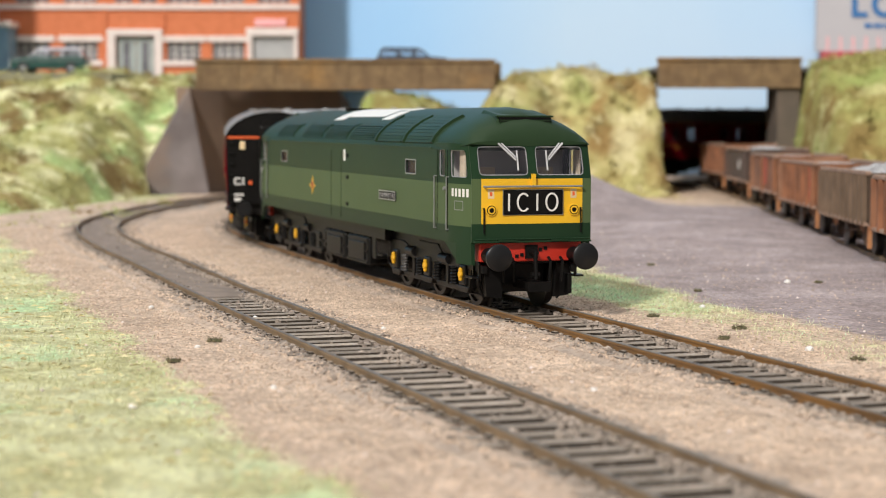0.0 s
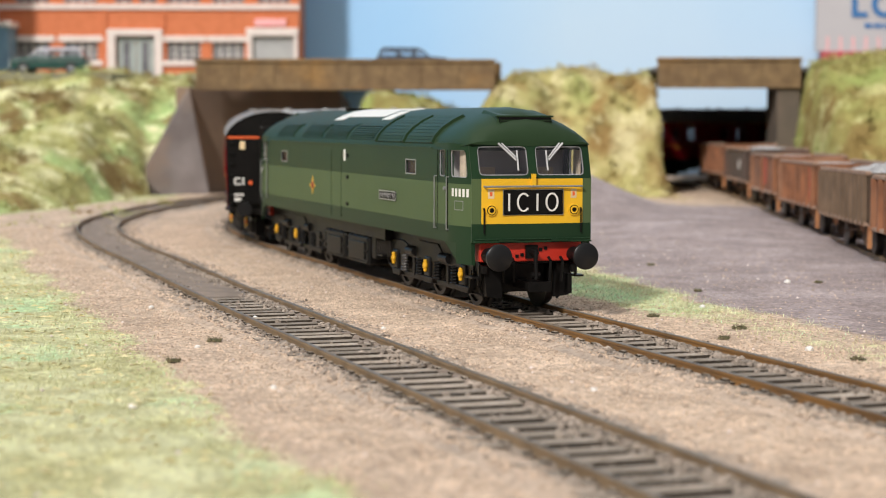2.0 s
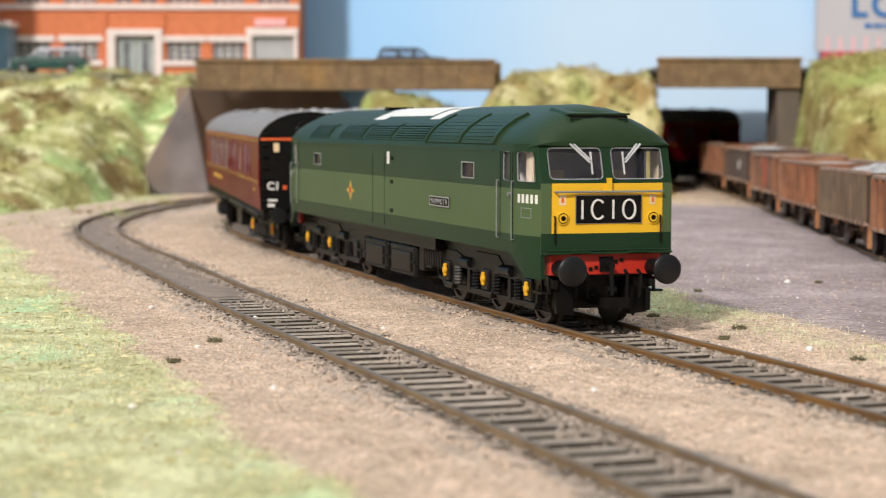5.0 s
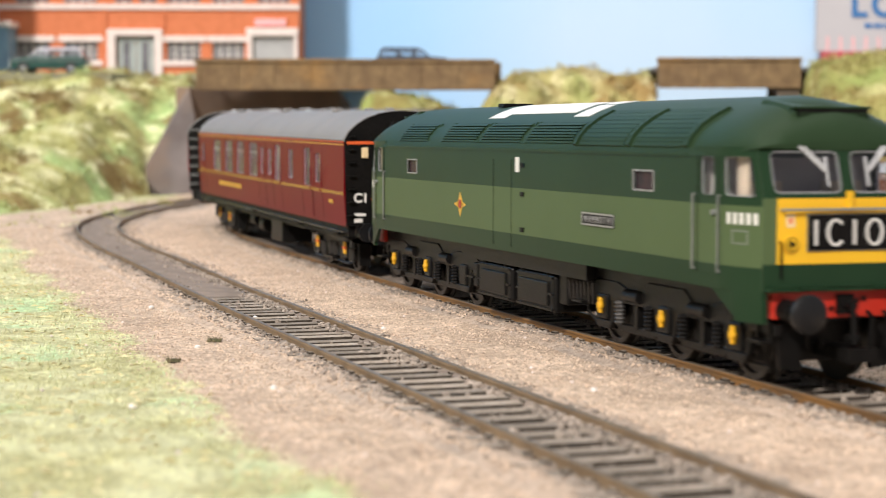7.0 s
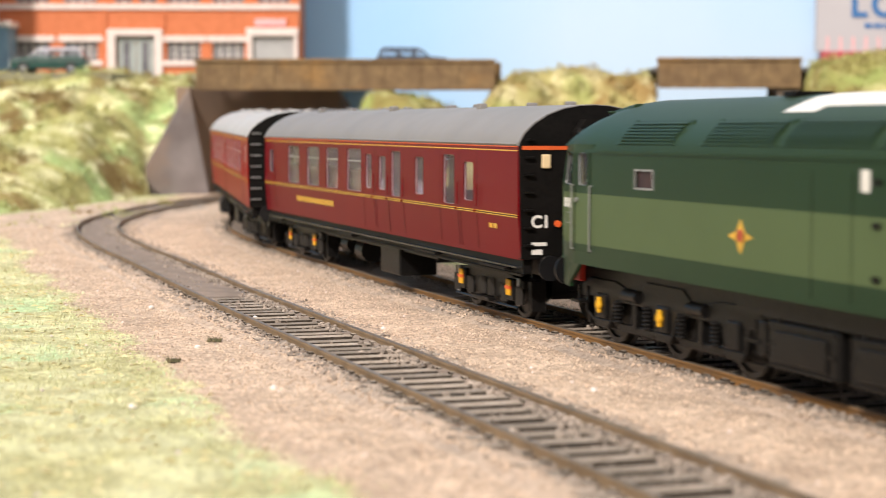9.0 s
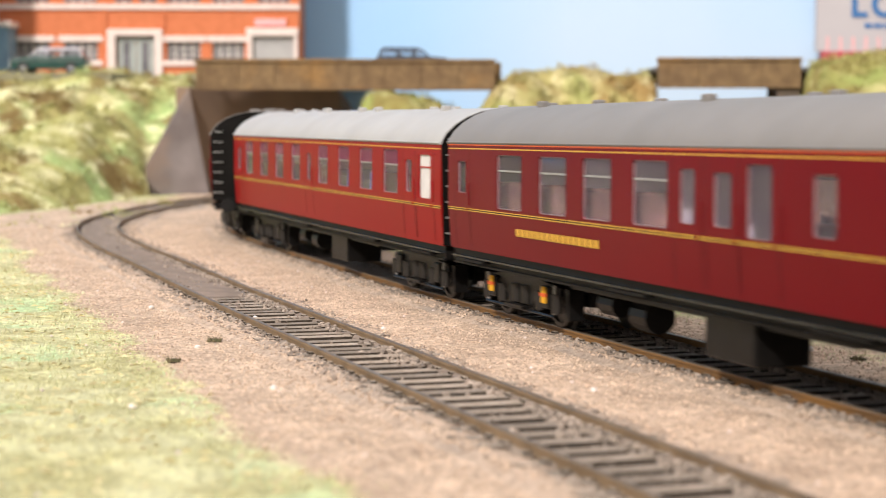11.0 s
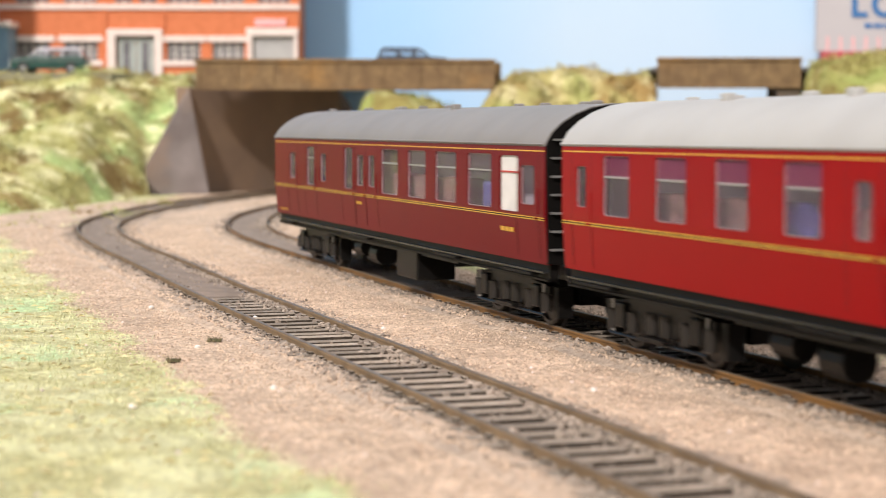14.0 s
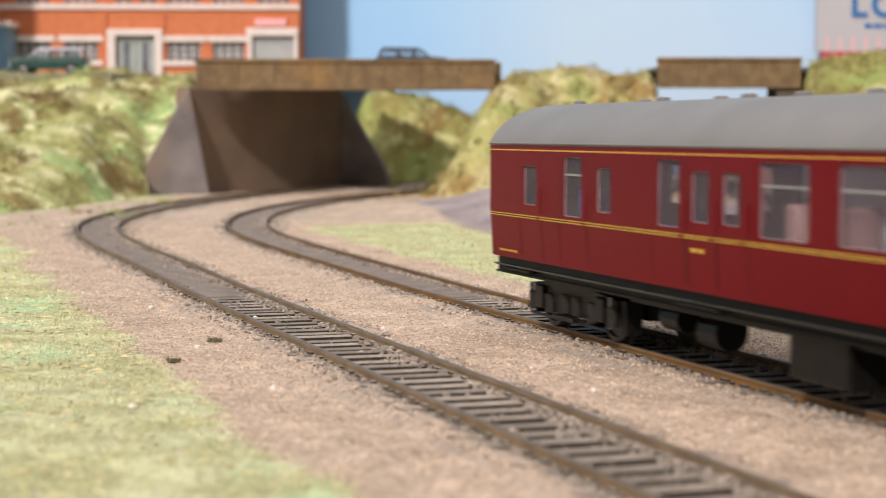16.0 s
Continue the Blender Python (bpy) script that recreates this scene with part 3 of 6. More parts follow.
# ---- bridges ----
def build_bridge():
    b = thing("left_bridge", "brown painted girder bridge over the two tracks", "bridge", LAY)
    part("parapet", Shape().box(-151.5, 31, 1112, 1120, 72, 87), m_concrete, b)
    part("coping", Shape().box(-152.5, 32, 1110.8, 1121, 87, 89.3), m_concrete, b, bevel=0.4)
    part("flange", Shape().box(-152, 31.5, 1111.2, 1120, 70.4, 72), m_concrete, b, bevel=0.3)
    for k in range(9):
        part("stiffener", Shape().box(-150 + k * 22.5, -148.6 + k * 22.5, 1111.2, 1112.4, 72, 87), m_concrete, b)
    part("parapet", Shape().prism([(32, 1130), (36, 1133), (-63, 1253), (-66, 1247)], "z", 73, 88.0), m_concrete, b)
    part("deck", Shape().prism([(-152, 1120), (31, 1120), (31.5, 1129.5), (-66, 1246.5), (-70, 1238)], "z", 73, 82), m_tarmac, b, "dark road deck with a shaded underside")
    part("abutment", Shape().prism([(-157, 1124), (-70, 1232), (-76, 1240), (-166, 1128)], "z", -2, 72.5), m_abut, b, "brown painted abutment wall")
    left = Shape().add([(-143, 1118, -2), (-157, 1123, 71), (-181, 1109, 24), (-183, 1107, -2), (-147, 1126, -2), (-159, 1127, 71), (-183, 1113, 24), (-185, 1111, -2)],
                       [(0, 1, 2, 3), (4, 7, 6, 5), (1, 5, 6, 2), (0, 4, 5, 1), (3, 2, 6, 7), (0, 3, 7, 4)])
    part("wing_wall", left, m_wing, b, "grey wing wall with a sloping top")
    right = Shape().add([(-70, 1231, -2), (-70, 1231, 71), (-40, 1222, 20), (-34, 1220, -2), (-68, 1236, -2), (-68, 1236, 71), (-38, 1227, 20), (-32, 1225, -2)],
                        [(0, 1, 2, 3), (4, 7, 6, 5), (1, 5, 6, 2), (0, 4, 5, 1), (3, 2, 6, 7), (0, 3, 7, 4)])
    part("wing_wall", right, m_wing, b, "grey wing wall with a sloping top")
    c = thing("right_bridge", "brown painted girder bridge over the siding", "bridge", LAY)
    part("parapet", Shape().box(132, 219, 1112, 1120, 73.6, 88.4), m_concrete, c)
    part("coping", Shape().box(131.4, 219.6, 1110.8, 1121, 88.4, 90.6), m_concrete, c, bevel=0.4)
    part("flange", Shape().box(131.5, 219.4, 1111.2, 1120, 72, 73.6), m_concrete, c, bevel=0.3)
    for k in range(5):
        part("stiffener", Shape().box(136 + k * 19, 137.4 + k * 19, 1111.2, 1112.4, 73.6, 88.4), m_concrete, c)
    # deep slab added out of sight behind the parapet, to shade the coach beyond
    part("deck", Shape().box(131, 420, 1125, 1440, 82.5, 85), m_tarmac, c)
    part("pier", Shape().box(205, 219, 1114, 1150, 2, 73), m_pier, c, "dark brown pier", bevel=0.5)


build_bridge()
solid("road", Shape().prism([(-700, 1178), (-215, 1178), (-200, 1215), (-165, 1215), (-150, 1330), (2, 1330), (2, 1420), (-60, 1430), (-60, 1468), (-700, 1468)], "z", 78, 82.5), m_road, "grey model road behind the banks", "road", LAY, kind="structure")


# ---- red brick works ----
def build_works():
    w = thing("brick_building", "two-storey orange brick works with cream stone bands", "building", LAY)
    d0, d1 = 1400, 1468

    def wall(u0, u1, z0, z1, holes):
        return sheet(lambda t, z, k: (t, d0 + k, z), u0, u1, z0, z1, holes, 5)

    low = [(-329, -303), (-292, -266), (-213, -187), (-178, -153)]
    high = [(-329, -303), (-292, -266), (-253, -239), (-234, -220), (-213, -187), (-178, -153), (-143, -118)]
    holes = [(a, b, 99.5, 114) for a, b in low] + [(a, b, 143.5, 162) for a, b in high]
    holes += [(-252, -222, 85, 118.5), (-147, -115, 85, 118.5)]
    part("wall", wall(-420, -111, 82, 262, holes), m_brick, w)
    part("wall", Shape().box(-420, -112, d0 + 5, d1, 82, 262), m_brick, w)
    part("roof", Shape().box(-422, -109, d0 - 3, d1 + 3, 262, 266), m_tarmac, w)
    for z in (138.5, 166):
        part("string_course", Shape().box(-420, -110.4, d0 - 2, d0 + 1, z, z + 4), m_cream, w, bevel=0.3)
    for a, b in low:
        win(w, a, b, 99.5, 114, d0, 4, 3)
        part("lintel", Shape().box(a - 4, b + 4, d0 - 1.6, d0 + 1, 114, 118.5), m_cream, w)
        part("sill", Shape().box(a - 4, b + 4, d0 - 2.2, d0 + 1, 95.5, 99.5), m_cream, w)
    for a, b in high:
        win(w, a, b, 143.5, 162, d0, 4 if b - a > 20 else 2, 3)
    sur = Shape().box(-258.5, -252, d0 - 3, d0 + 2, 82, 118.5).box(-222, -216, d0 - 3, d0 + 2, 82, 118.5).box(-258.5, -216, d0 - 3, d0 + 2, 118.5, 123.5)
    part("door_surround", sur, m_cream, w, bevel=0.3)
    for a in (-251, -236.6):
        leafd = part("door", Shape().box(a, a + 13.6, d0 + 2, d0 + 3.5, 82.5, 117.5), m_door, w, "grey-green panelled door leaf")
        part("pane", Shape().box(a + 4.2, a + 9.4, d0 + 1.5, d0 + 2.2, 91, 114), m_pane, leafd)
    part("shutter_surround", Shape().box(-150.5, -147, d0 - 2.5, d0 + 2, 82, 118.5).box(-115, -112, d0 - 2.5, d0 + 2, 82, 118.5).box(-151.5, -111.6, d0 - 3, d0 + 2, 118.5, 124.5), m_cream, w, bevel=0.3)
    roller = part("roller_shutter", Shape().box(-147, -115, d0 + 2.4, d0 + 3.2, 84, 118.5), m_shutter, w, "pale grey roller shutter")
    for k in range(17):
        part("slat", Shape().box(-147, -115, d0 + 1.5, d0 + 2.4, 84.4 + 2 * k, 86.1 + 2 * k), m_shutter, roller)
    part("sign", Shape().box(-145, -121, d0 - 2, d0 + 0.5, 126, 131.5), m_pink, w, "small pink sign board", bevel=0.3)
    part("pilaster", Shape().box(-262, -258.5, d0 - 1.5, d0 + 1, 84, 186).box(-216, -213.6, d0 - 1.5, d0 + 1, 124, 186), m_brick, w)
    e = thing("blue_building", "blue card building with a pale top edge", "building", LAY)
    part("wall", Shape().box(-420, -328, 1372, 1398, 82, 124), m_bluewall, e)
    # added block outside the view; it throws the shadow on the brick front
    part("wall", Shape().box(-470, -345, 1335, 1371, 82, 240), m_bluewall, e, "unseen tall block added to shade the brick works")
    part("coping", Shape().box(-421, -326, 1370, 1399, 124, 128), m_cream, e, bevel=0.3)
    part("sign", Shape().box(-342, -335, 1369.5, 1370, 130, 138), m_door, e, "small green sign")


def win(w, a, b, z0, z1, d0, nu, nz):
    o = part("window", Shape().box(a, b, d0 + 3, d0 + 3.8, z0, z1), m_pane, w)
    fr = Shape()
    for k in range(nu + 1):
        x = a + (b - a) * k / nu
        fr.box(x - 0.45, x + 0.45, d0 + 2.1, d0 + 3, z0, z1)
    for k in range(nz + 1):
        z = z0 + (z1 - z0) * k / nz
        fr.box(a, b, d0 + 2.1, d0 + 3, z - 0.4, z + 0.4)
    part("window_frame", fr, m_bar, o)


build_works()


def build_hoarding():
    h = thing("hoarding", "pale grey painted shed side with blue lettering", "hoarding", LAY)
    part("panel", Shape().box(298, 505, 1452, 1460, 109.8, 235), m_hoard, h)
    part("base", Shape().box(302, 505, 1451, 1459, 8, 109.8), m_redpaint, h, "dark red base")
    for k in range(9):
        part("stripe", Shape().box(306 + k * 10.2, 307.6 + k * 10.2, 1451.4, 1452, 109.8, 121.4), m_pink, h)
    for body, x, z, size in (("L", 324.5, 137.8, 27), ("O", 341, 137.8, 27)):
        cu = bpy.data.curves.new("letter", "FONT")
        cu.body, cu.size, cu.extrude, cu.offset = body, size * MM, 0.3 * MM, 0.8 * MM
        tmp = new("letter", cu)
        me = tmp.to_mesh().copy()
        bpy.data.objects.remove(tmp)
        me.materials.clear()
        me.materials.append(m_blueletter)
        ob = part("letter", me, None, h)
        ob.matrix_basis = mm(x, 1451.4, z, 90)
    for k in range(4):
        part("text_bar", Shape().box(336 + k * 7.8, 342.2 + k * 7.8, 1451.4, 1452, 128.4, 132), m_blueletter, h)


build_hoarding()


# ---- the train: colours, laid in each part's own space ----
GRAIN = "Object"
m_dkgreen = surf("loco_dark_green", (0.0165, 0.042, 0.0195), (0.014, 0.036, 0.017), 30, 0.34, spec=0.14, bump=0.04, bsize=3.0)
m_ltgreen = surf("loco_light_green", (0.086, 0.126, 0.056), (0.079, 0.116, 0.051), 30, 0.42, spec=0.14, bump=0.04, bsize=3.0)
m_roofgreen = surf("loco_roof_green", (0.026, 0.050, 0.0235), (0.0215, 0.042, 0.0195), 25, 0.46, spec=0.11, bump=0.05, bsize=2.0)
m_yellow = surf("warning_yellow", (0.86, 0.50, 0.02), (0.80, 0.45, 0.02), 20, 0.4)
m_axle = surf("axlebox_yellow", (0.85, 0.45, 0.015), None, 4, 0.5)
m_black = surf("chassis_black", (0.006, 0.0056, 0.0054), (0.010, 0.009, 0.0085), 8, 0.45, fine=0.2, spec=0.12)
m_frame = surf("dusty_underframe_black", (0.0052, 0.0049, 0.0048), (0.0095, 0.0086, 0.008), 6, 0.4, fine=0.3, spec=0.22, bump=0.3, bsize=0.8)
m_buffer = surf("buffer_black", (0.007, 0.0072, 0.008), (0.010, 0.010, 0.011), 8, 0.35, spec=0.35)
m_beam = surf("buffer_beam_red", (0.55, 0.03, 0.015), (0.48, 0.025, 0.012), 6, 0.45)
m_white = surf("white_paint", (0.80, 0.78, 0.74), (0.72, 0.70, 0.66), 8, 0.5)
m_grey = surf("pale_grey_metal", (0.27, 0.28, 0.27), None, 5, 0.4, 0.3)
m_wiper = surf("wiper_grey", (0.55, 0.55, 0.56), None, 5, 0.4)
m_rim = surf("silver_window_rim", (0.46, 0.45, 0.47), None, 5, 0.3, 0.4)
m_dark = surf("cab_interior", (0.46, 0.42, 0.40), (0.36, 0.33, 0.31), 10, 0.8)
m_curtain = surf("pale_cab_trim", (0.62, 0.50, 0.36), (0.5, 0.4, 0.3), 8, 0.7)
m_steel = surf("wheel_steel", (0.035, 0.031, 0.028), (0.024, 0.021, 0.018), 6, 0.4, 0.3)
m_spring = surf("bright_spring_steel", (0.16, 0.155, 0.15), (0.08, 0.075, 0.07), 1.5, 0.4, 0.5)
m_smallpane = surf("dark_side_pane", (0.022, 0.020, 0.028), (0.06, 0.03, 0.035), 4, 0.25, spec=0.12)
m_orange = surf("orange_line_paint", (0.80, 0.13, 0.03), None, 6, 0.5)
m_gold = surf("gold_line_paint", (0.72, 0.42, 0.05), (0.66, 0.38, 0.05), 6, 0.45)
m_redplate = surf("red_plate", (0.50, 0.06, 0.05), None, 4, 0.5)
m_maroon = surf("coach_maroon", (0.158, 0.0028, 0.0080), (0.140, 0.0023, 0.0070), 30, 0.34, spec=0.10, bump=0.04, bsize=3.0)
m_crimson = surf("coach_bright_maroon", (0.290, 0.0032, 0.0055), (0.260, 0.0028, 0.0048), 30, 0.34, spec=0.10, bump=0.04, bsize=3.0)
m_croof = surf("coach_roof_grey", (0.245, 0.232, 0.225), (0.21, 0.20, 0.193), 24, 0.6, c3=(0.28, 0.265, 0.258))
m_croof2 = surf("coach_roof_pale_grey", (0.45, 0.45, 0.445), (0.40, 0.395, 0.39), 24, 0.6)
m_seat = surf("seat_blue", (0.05, 0.05, 0.22), (0.04, 0.04, 0.16), 8, 0.8)
m_seatbrown = surf("seat_brown", (0.20, 0.10, 0.085), (0.15, 0.075, 0.065), 8, 0.8)
m_cglass = glass("window_glazing", (0.84, 0.84, 0.88), 0.03, (0.42, 0.36, 0.44), 0.08)
m_cabglass = glass("cab_glazing", (0.90, 0.92, 0.94), 0.02, (0.40, 0.40, 0.50), 0.02)
m_frost = surf("frosted_white_glass", (0.82, 0.80, 0.80), None, 6, 0.35)
m_ivory = surf("ivory_label", (0.80, 0.62, 0.36), None, 5, 0.5)


def rim(at, h, w=0.45, out=0.12):
    """A frame round an opening, a touch proud."""
    a, b, p, q = h
    hole = [(a, b, p, q)]
    return sheet(lambda t, z, k: at(t, z, k - out), a - w, b + w, p - w, q + w, hole, 0.5)


def ring(at, h, radius, w, out=0.12, th=0.5):
    """A frame with rounded corners inside, that fills the corners of the opening h and laps w over its edge."""
    a, b, p, q = h
    pts = []
    for cx, cz, sx, sz in ((b, q, 1, 1), (a, q, -1, 1), (a, p, -1, -1), (b, p, 1, -1)):
        for k in range(5):
            ang = (k if sx * sz > 0 else 4 - k) * math.pi / 8
            i = (cx - sx * radius + sx * radius * math.cos(ang), cz - sz * radius + sz * radius * math.sin(ang))
            o = (cx + sx * w * math.cos(ang), cz + sz * w * math.sin(ang))
            pts.append((i, o))
    return Shape().loft([[at(*i, k1), at(*o, k1), at(*o, k2), at(*i, k2)] for i, o in pts + pts[:1] for k1, k2 in ((-out, th - out),)], caps=False)


def wheel_mesh(r, sd):
    """One wheel turned in the lathe: flange, tread, dished face, hub and six raised spokes on it."""
    prof = [(7.0, 1.2), (7.0, r + 0.7), (7.5, r + 0.7), (7.7, r), (9.5, r - 0.1), (9.6, r * 0.84), (9.0, r * 0.80), (9.0, r * 0.36), (9.7, r * 0.30), (9.8, 0.05)]
    n = 28
    sh = Shape().loft([[(q * math.cos(2 * math.pi * k / n), sd * y, q * math.sin(2 * math.pi * k / n)) for k in range(n)] for y, q in prof], caps=True)
    return sh.mesh("wheel", m_steel, 35)


def wheelset(parent, x, r):
    out = []
    for sd in (1, -1):
        out.append(part("wheel", wheel_mesh(r, sd), None, parent))
    out.append(part("axle", Shape().cyl((0, -7, 0), (0, 7, 0), 1.2, 8), m_steel, parent))
    for ob in out:
        ob.matrix_basis = mm(x, 0, r)
    return out


WHEELS = []


# ---- the locomotive ----
def rake(z):
    return 0.30 * max(0.0, z - 33.2)


def cab_at(e, sd):
    """The side of the body, drawn in towards the cab end; e: which end, sd: which side."""
    def at(t, z, k):
        x, y = t, 18.2
        if t > 106:
            y = 18.2 - 2.3 * ((t - 106) / 12) ** 1.5
            x = t - rake(z) * (t - 106) / 12
        return (e * x, sd * (y - k - 0.02 * max(0, 20 - z)), z)
    return at


def front_at(e):
    def at(t, z, k):
        bow = 0.7 * (t / 15.9) ** 2
        return (e * (119.2 - bow - rake(z) - k), t, z)
    return at


def roof_ring(x, w, h, rise=0.0):
    prof = [(18.35, 40.0), (18.1, 41.3), (17.1, 43.2), (15.2, 45.2), (12.3, 47.1), (8.6, 48.8), (4.4, 50.3), (0, 50.9)]
    prof += [(-a, b) for a, b in prof[-2::-1]]
    return [(x, a * w, 40 + rise + (b - 40) * h) for a, b in prof] + [(x, 0, 39.5 + rise)]


def build_loco():
    L = thing("locomotive", "two-tone green model diesel locomotive with a yellow front panel", "locomotive")
    side_holes = [(99.4, 104.8, 33.2, 40.0), (108.2, 116.6, 33.2, 40.0)]
    small = [(-76, -68, 33.5, 36.8), (70.5, 79.5, 33.3, 36.8)]
    cuts = [106 + 1.5 * k for k in range(9)]
    for sd in (-1, 1):
        for e in (1, -1):
            holes = side_holes + [(a, b, p, q) if e > 0 else (-b, -a, p, q) for a, b, p, q in small if a * e > 0]
            at = cab_at(e, sd)
            part("upper_side", sheet(at, 0, 118, 31.6, 40.2, holes, 0.9, cuts), m_dkgreen, L, smooth=30)
            part("light_band", sheet(at, 0, 118, 21.1, 31.6, [], 0.9, cuts), m_ltgreen, L, "light green waist band", smooth=30)
            part("lower_side", sheet(at, 0, 118, 16.8, 21.1, [], 0.9, cuts), m_dkgreen, L, smooth=30)
            part("valance", sheet(at, 111, 118, 11.6, 16.8, [], 0.9, cuts).add([at(t, z, k) for k in (0, 0.9) for t, z in ((104, 16.8), (111, 16.8), (111, 12.4))], [(0, 1, 2), (5, 4, 3), (0, 3, 4, 1), (1, 4, 5, 2), (2, 5, 3, 0)]), m_dkgreen, L)
            for h in holes:
                w = part("window", sheet(lambda t, z, k: at(t, z, k + 0.5), *h[:2], *h[2:], [], 0.15), m_cabglass if h in side_holes else m_smallpane, L)
                w.visible_shadow = h not in side_holes
                if h in side_holes:
                    part("window_frame", ring(at, h, 1.0, 0.12, 0.1), m_dkgreen, w)
                    part("window_seal", ring(lambda t, z, k: at(t, z, k + 0.15), (h[0] + 0.05, h[1] - 0.05, h[2] + 0.05, h[3] - 0.05), 1.25, -0.12, 0.0, 0.3), m_rim, w)
                else:
                    part("window_frame", rim(at, h, 0.28), m_rim, w)
            part("cab_top", sheet(at, 96.6, 118, 40.2, 41.75, [], 0.9, cuts), m_dkgreen, L, smooth=30)
            part("cantrail", sheet(lambda t, z, k: at(t, z, k - 0.25), 0, 94, 39.9, 40.5, [], 0.6), m_dkgreen, L)
            # cab door with its two long handrails
            part("cab_door", sheet(lambda t, z, k: at(t, z, k - 0.08), 98.3, 106.2, 19.5, 21.1, [], 0.2), m_dkgreen, L)
            for t in (97.3, 107.0):
                part("handrail", Shape().cyl(at(t, 19.8, -0.6), at(t, 33.3, -0.6), 0.17, 6).cyl(at(t, 33.2, 0), at(t, 33.2, -0.6), 0.17, 6).cyl(at(t, 19.9, 0), at(t, 19.9, -0.6), 0.17, 6), m_grey, L)
            groove = Shape()
            for t in (98.2, 106.3):
                p, q = at(t, 19.4, -0.03), at(t, 40, -0.03)
                groove.cyl(p, q, 0.1, 4)
            part("door_seam", groove, m_black, L)
            part("door_knob", Shape().cyl(at(104.9, 30.2, 0), at(104.9, 30.2, -0.7), 0.5, 8), m_grey, L)
            # number bars, data panel, crest, nameplate
            for k in range(5):
                a = 109.0 + k * 1.75
                part("number_bar", sheet(lambda t, z, k2: at(t, z, k2 - 0.06), a, a + 0.95, 28.4, 30.4, [], 0.1), m_white, L)
            part("data_panel", rim(at, (110.6, 114.4, 25.2, 27.2), 0.18, 0.06), m_grey, L)
    for sd in (-1, 1):
        at = plain(sd * 18.2)
        cr = Shape()
        for a, b, p, q in ((-37.0, -28.0, 25.2, 27.6), (-34.4, -30.4, 23.4, 29.4)):
            cr.loft([[at(a, (p + q) / 2, -0.1), at((a + b) / 2, p, -0.1), at(b, (p + q) / 2, -0.1), at((a + b) / 2, q, -0.1)], [at(a, (p + q) / 2, 0.1), at((a + b) / 2, p, 0.1), at(b, (p + q) / 2, 0.1), at((a + b) / 2, q, 0.1)]])
        crest = part("crest", cr, m_gold, L, "small yellow and red crest")
        part("crest_shield", sheet(lambda t, z, k: at(t, z, k - 0.18), -33.1, -31.7, 25.6, 27.6, [], 0.1), m_redplate, crest)
        np_ = part("nameplate", sheet(lambda t, z, k: at(t, z, k - 0.3), 45.6, 61.6, 25.2, 27.8, [], 0.4), m_black, L, "black nameplate with silver edge")
        part("plate_edge", rim(lambda t, z, k: at(t, z, k - 0.3), (45.9, 61.3, 25.5, 27.5), 0.3, 0.05), m_rim, np_)
        for k, ch in enumerate("MAMMOTH"):
            cu = bpy.data.curves.new("letter", "FONT")
            cu.body, cu.size, cu.extrude, cu.align_x = ch, 2.0 * MM, 0.05 * MM, "CENTER"
            tmp = new("letter", cu)
            me = tmp.to_mesh().copy()
            bpy.data.objects.remove(tmp)
            me.materials.clear()
            me.materials.append(m_rim)
            o = part("letter", me, None, np_)
            o.matrix_basis = mm(53.6 - sd * (3 - k) * -1.95, sd * 18.58, 25.8, 90, 0, 0 if sd < 0 else 180)
        part("label", sheet(lambda t, z, k: at(t, z, k - 0.08), 6.0, 8.4, 35.2, 38.6, [], 0.1), m_white, L, "small white label")
        for z in (36.8, 30.3, 22.3):
            part("hinge", Shape().box(9.6, 11.6, sd * 18.1, sd * 18.5, z - 0.5, z + 0.5), m_black, L)
        for t in (-8.5, 3.5):
            part("door_seam", Shape().cyl(at(t, 18, -0.02), at(t, 38, -0.02), 0.07, 4), m_black, L)
    # roof with domed ends
    rings = []
    for k in range(-14, 15):
        if abs(k) < 2:
            continue
        x = abs(k)
        t = (x - 2) / 12
        xx = 97 + 20.0 * t
        w = 1 - 0.13 * t ** 2.2
        h = math.sqrt(max(0.0, 1 - t ** 3.2)) * 0.93 + 0.07 if t > 0 else 1.0
        h = max(h, 0.13) * (1 - 0.14 * t * t)
        rings.append(roof_ring(math.copysign(xx, k), w, h, 1.55 * t * t))
    part("roof", Shape().loft(rings), m_roofgreen, L, smooth=35)
    for e in (1, -1):
        vent = Shape().loft([[(e * 113.6, -7.9, 46.0), (e * 113.6, 7.9, 46.0), (e * 112.6, 6.9, 48.7), (e * 112.6, -6.9, 48.7)], [(e * 101, -8.2, 48.0), (e * 101, 8.2, 48.0), (e * 101, 6.8, 50.2), (e * 101, -6.8, 50.2)]])
        v = part("roof_vent", vent, m_roofgreen, L, bevel=0.3)
        part("vent_grille", Shape().box(*sorted((e * 112.8, e * 113.75)), -6.9, 6.9, 46.4, 48.2), m_black, v)
        for k in range(4):
            part("vent_slat", Shape().box(*sorted((e * 113.0, e * 114.0 - e * 0.12 * k)), -6.9, 6.9, 46.45 + 0.46 * k, 46.68 + 0.46 * k), m_roofgreen, v)
        part("vent_lip", Shape().box(*sorted((e * 111.6, e * 113.7)), -7.6, 7.6, 48.25, 48.75), m_roofgreen, v, bevel=0.2)
        front = front_at(e)
        fcuts = list(np.linspace(-15.9, 15.9, 13))
        panes = [(1.1, 14.0, 33.8, 41.0), (-14.0, -1.1, 33.8, 41.0)]
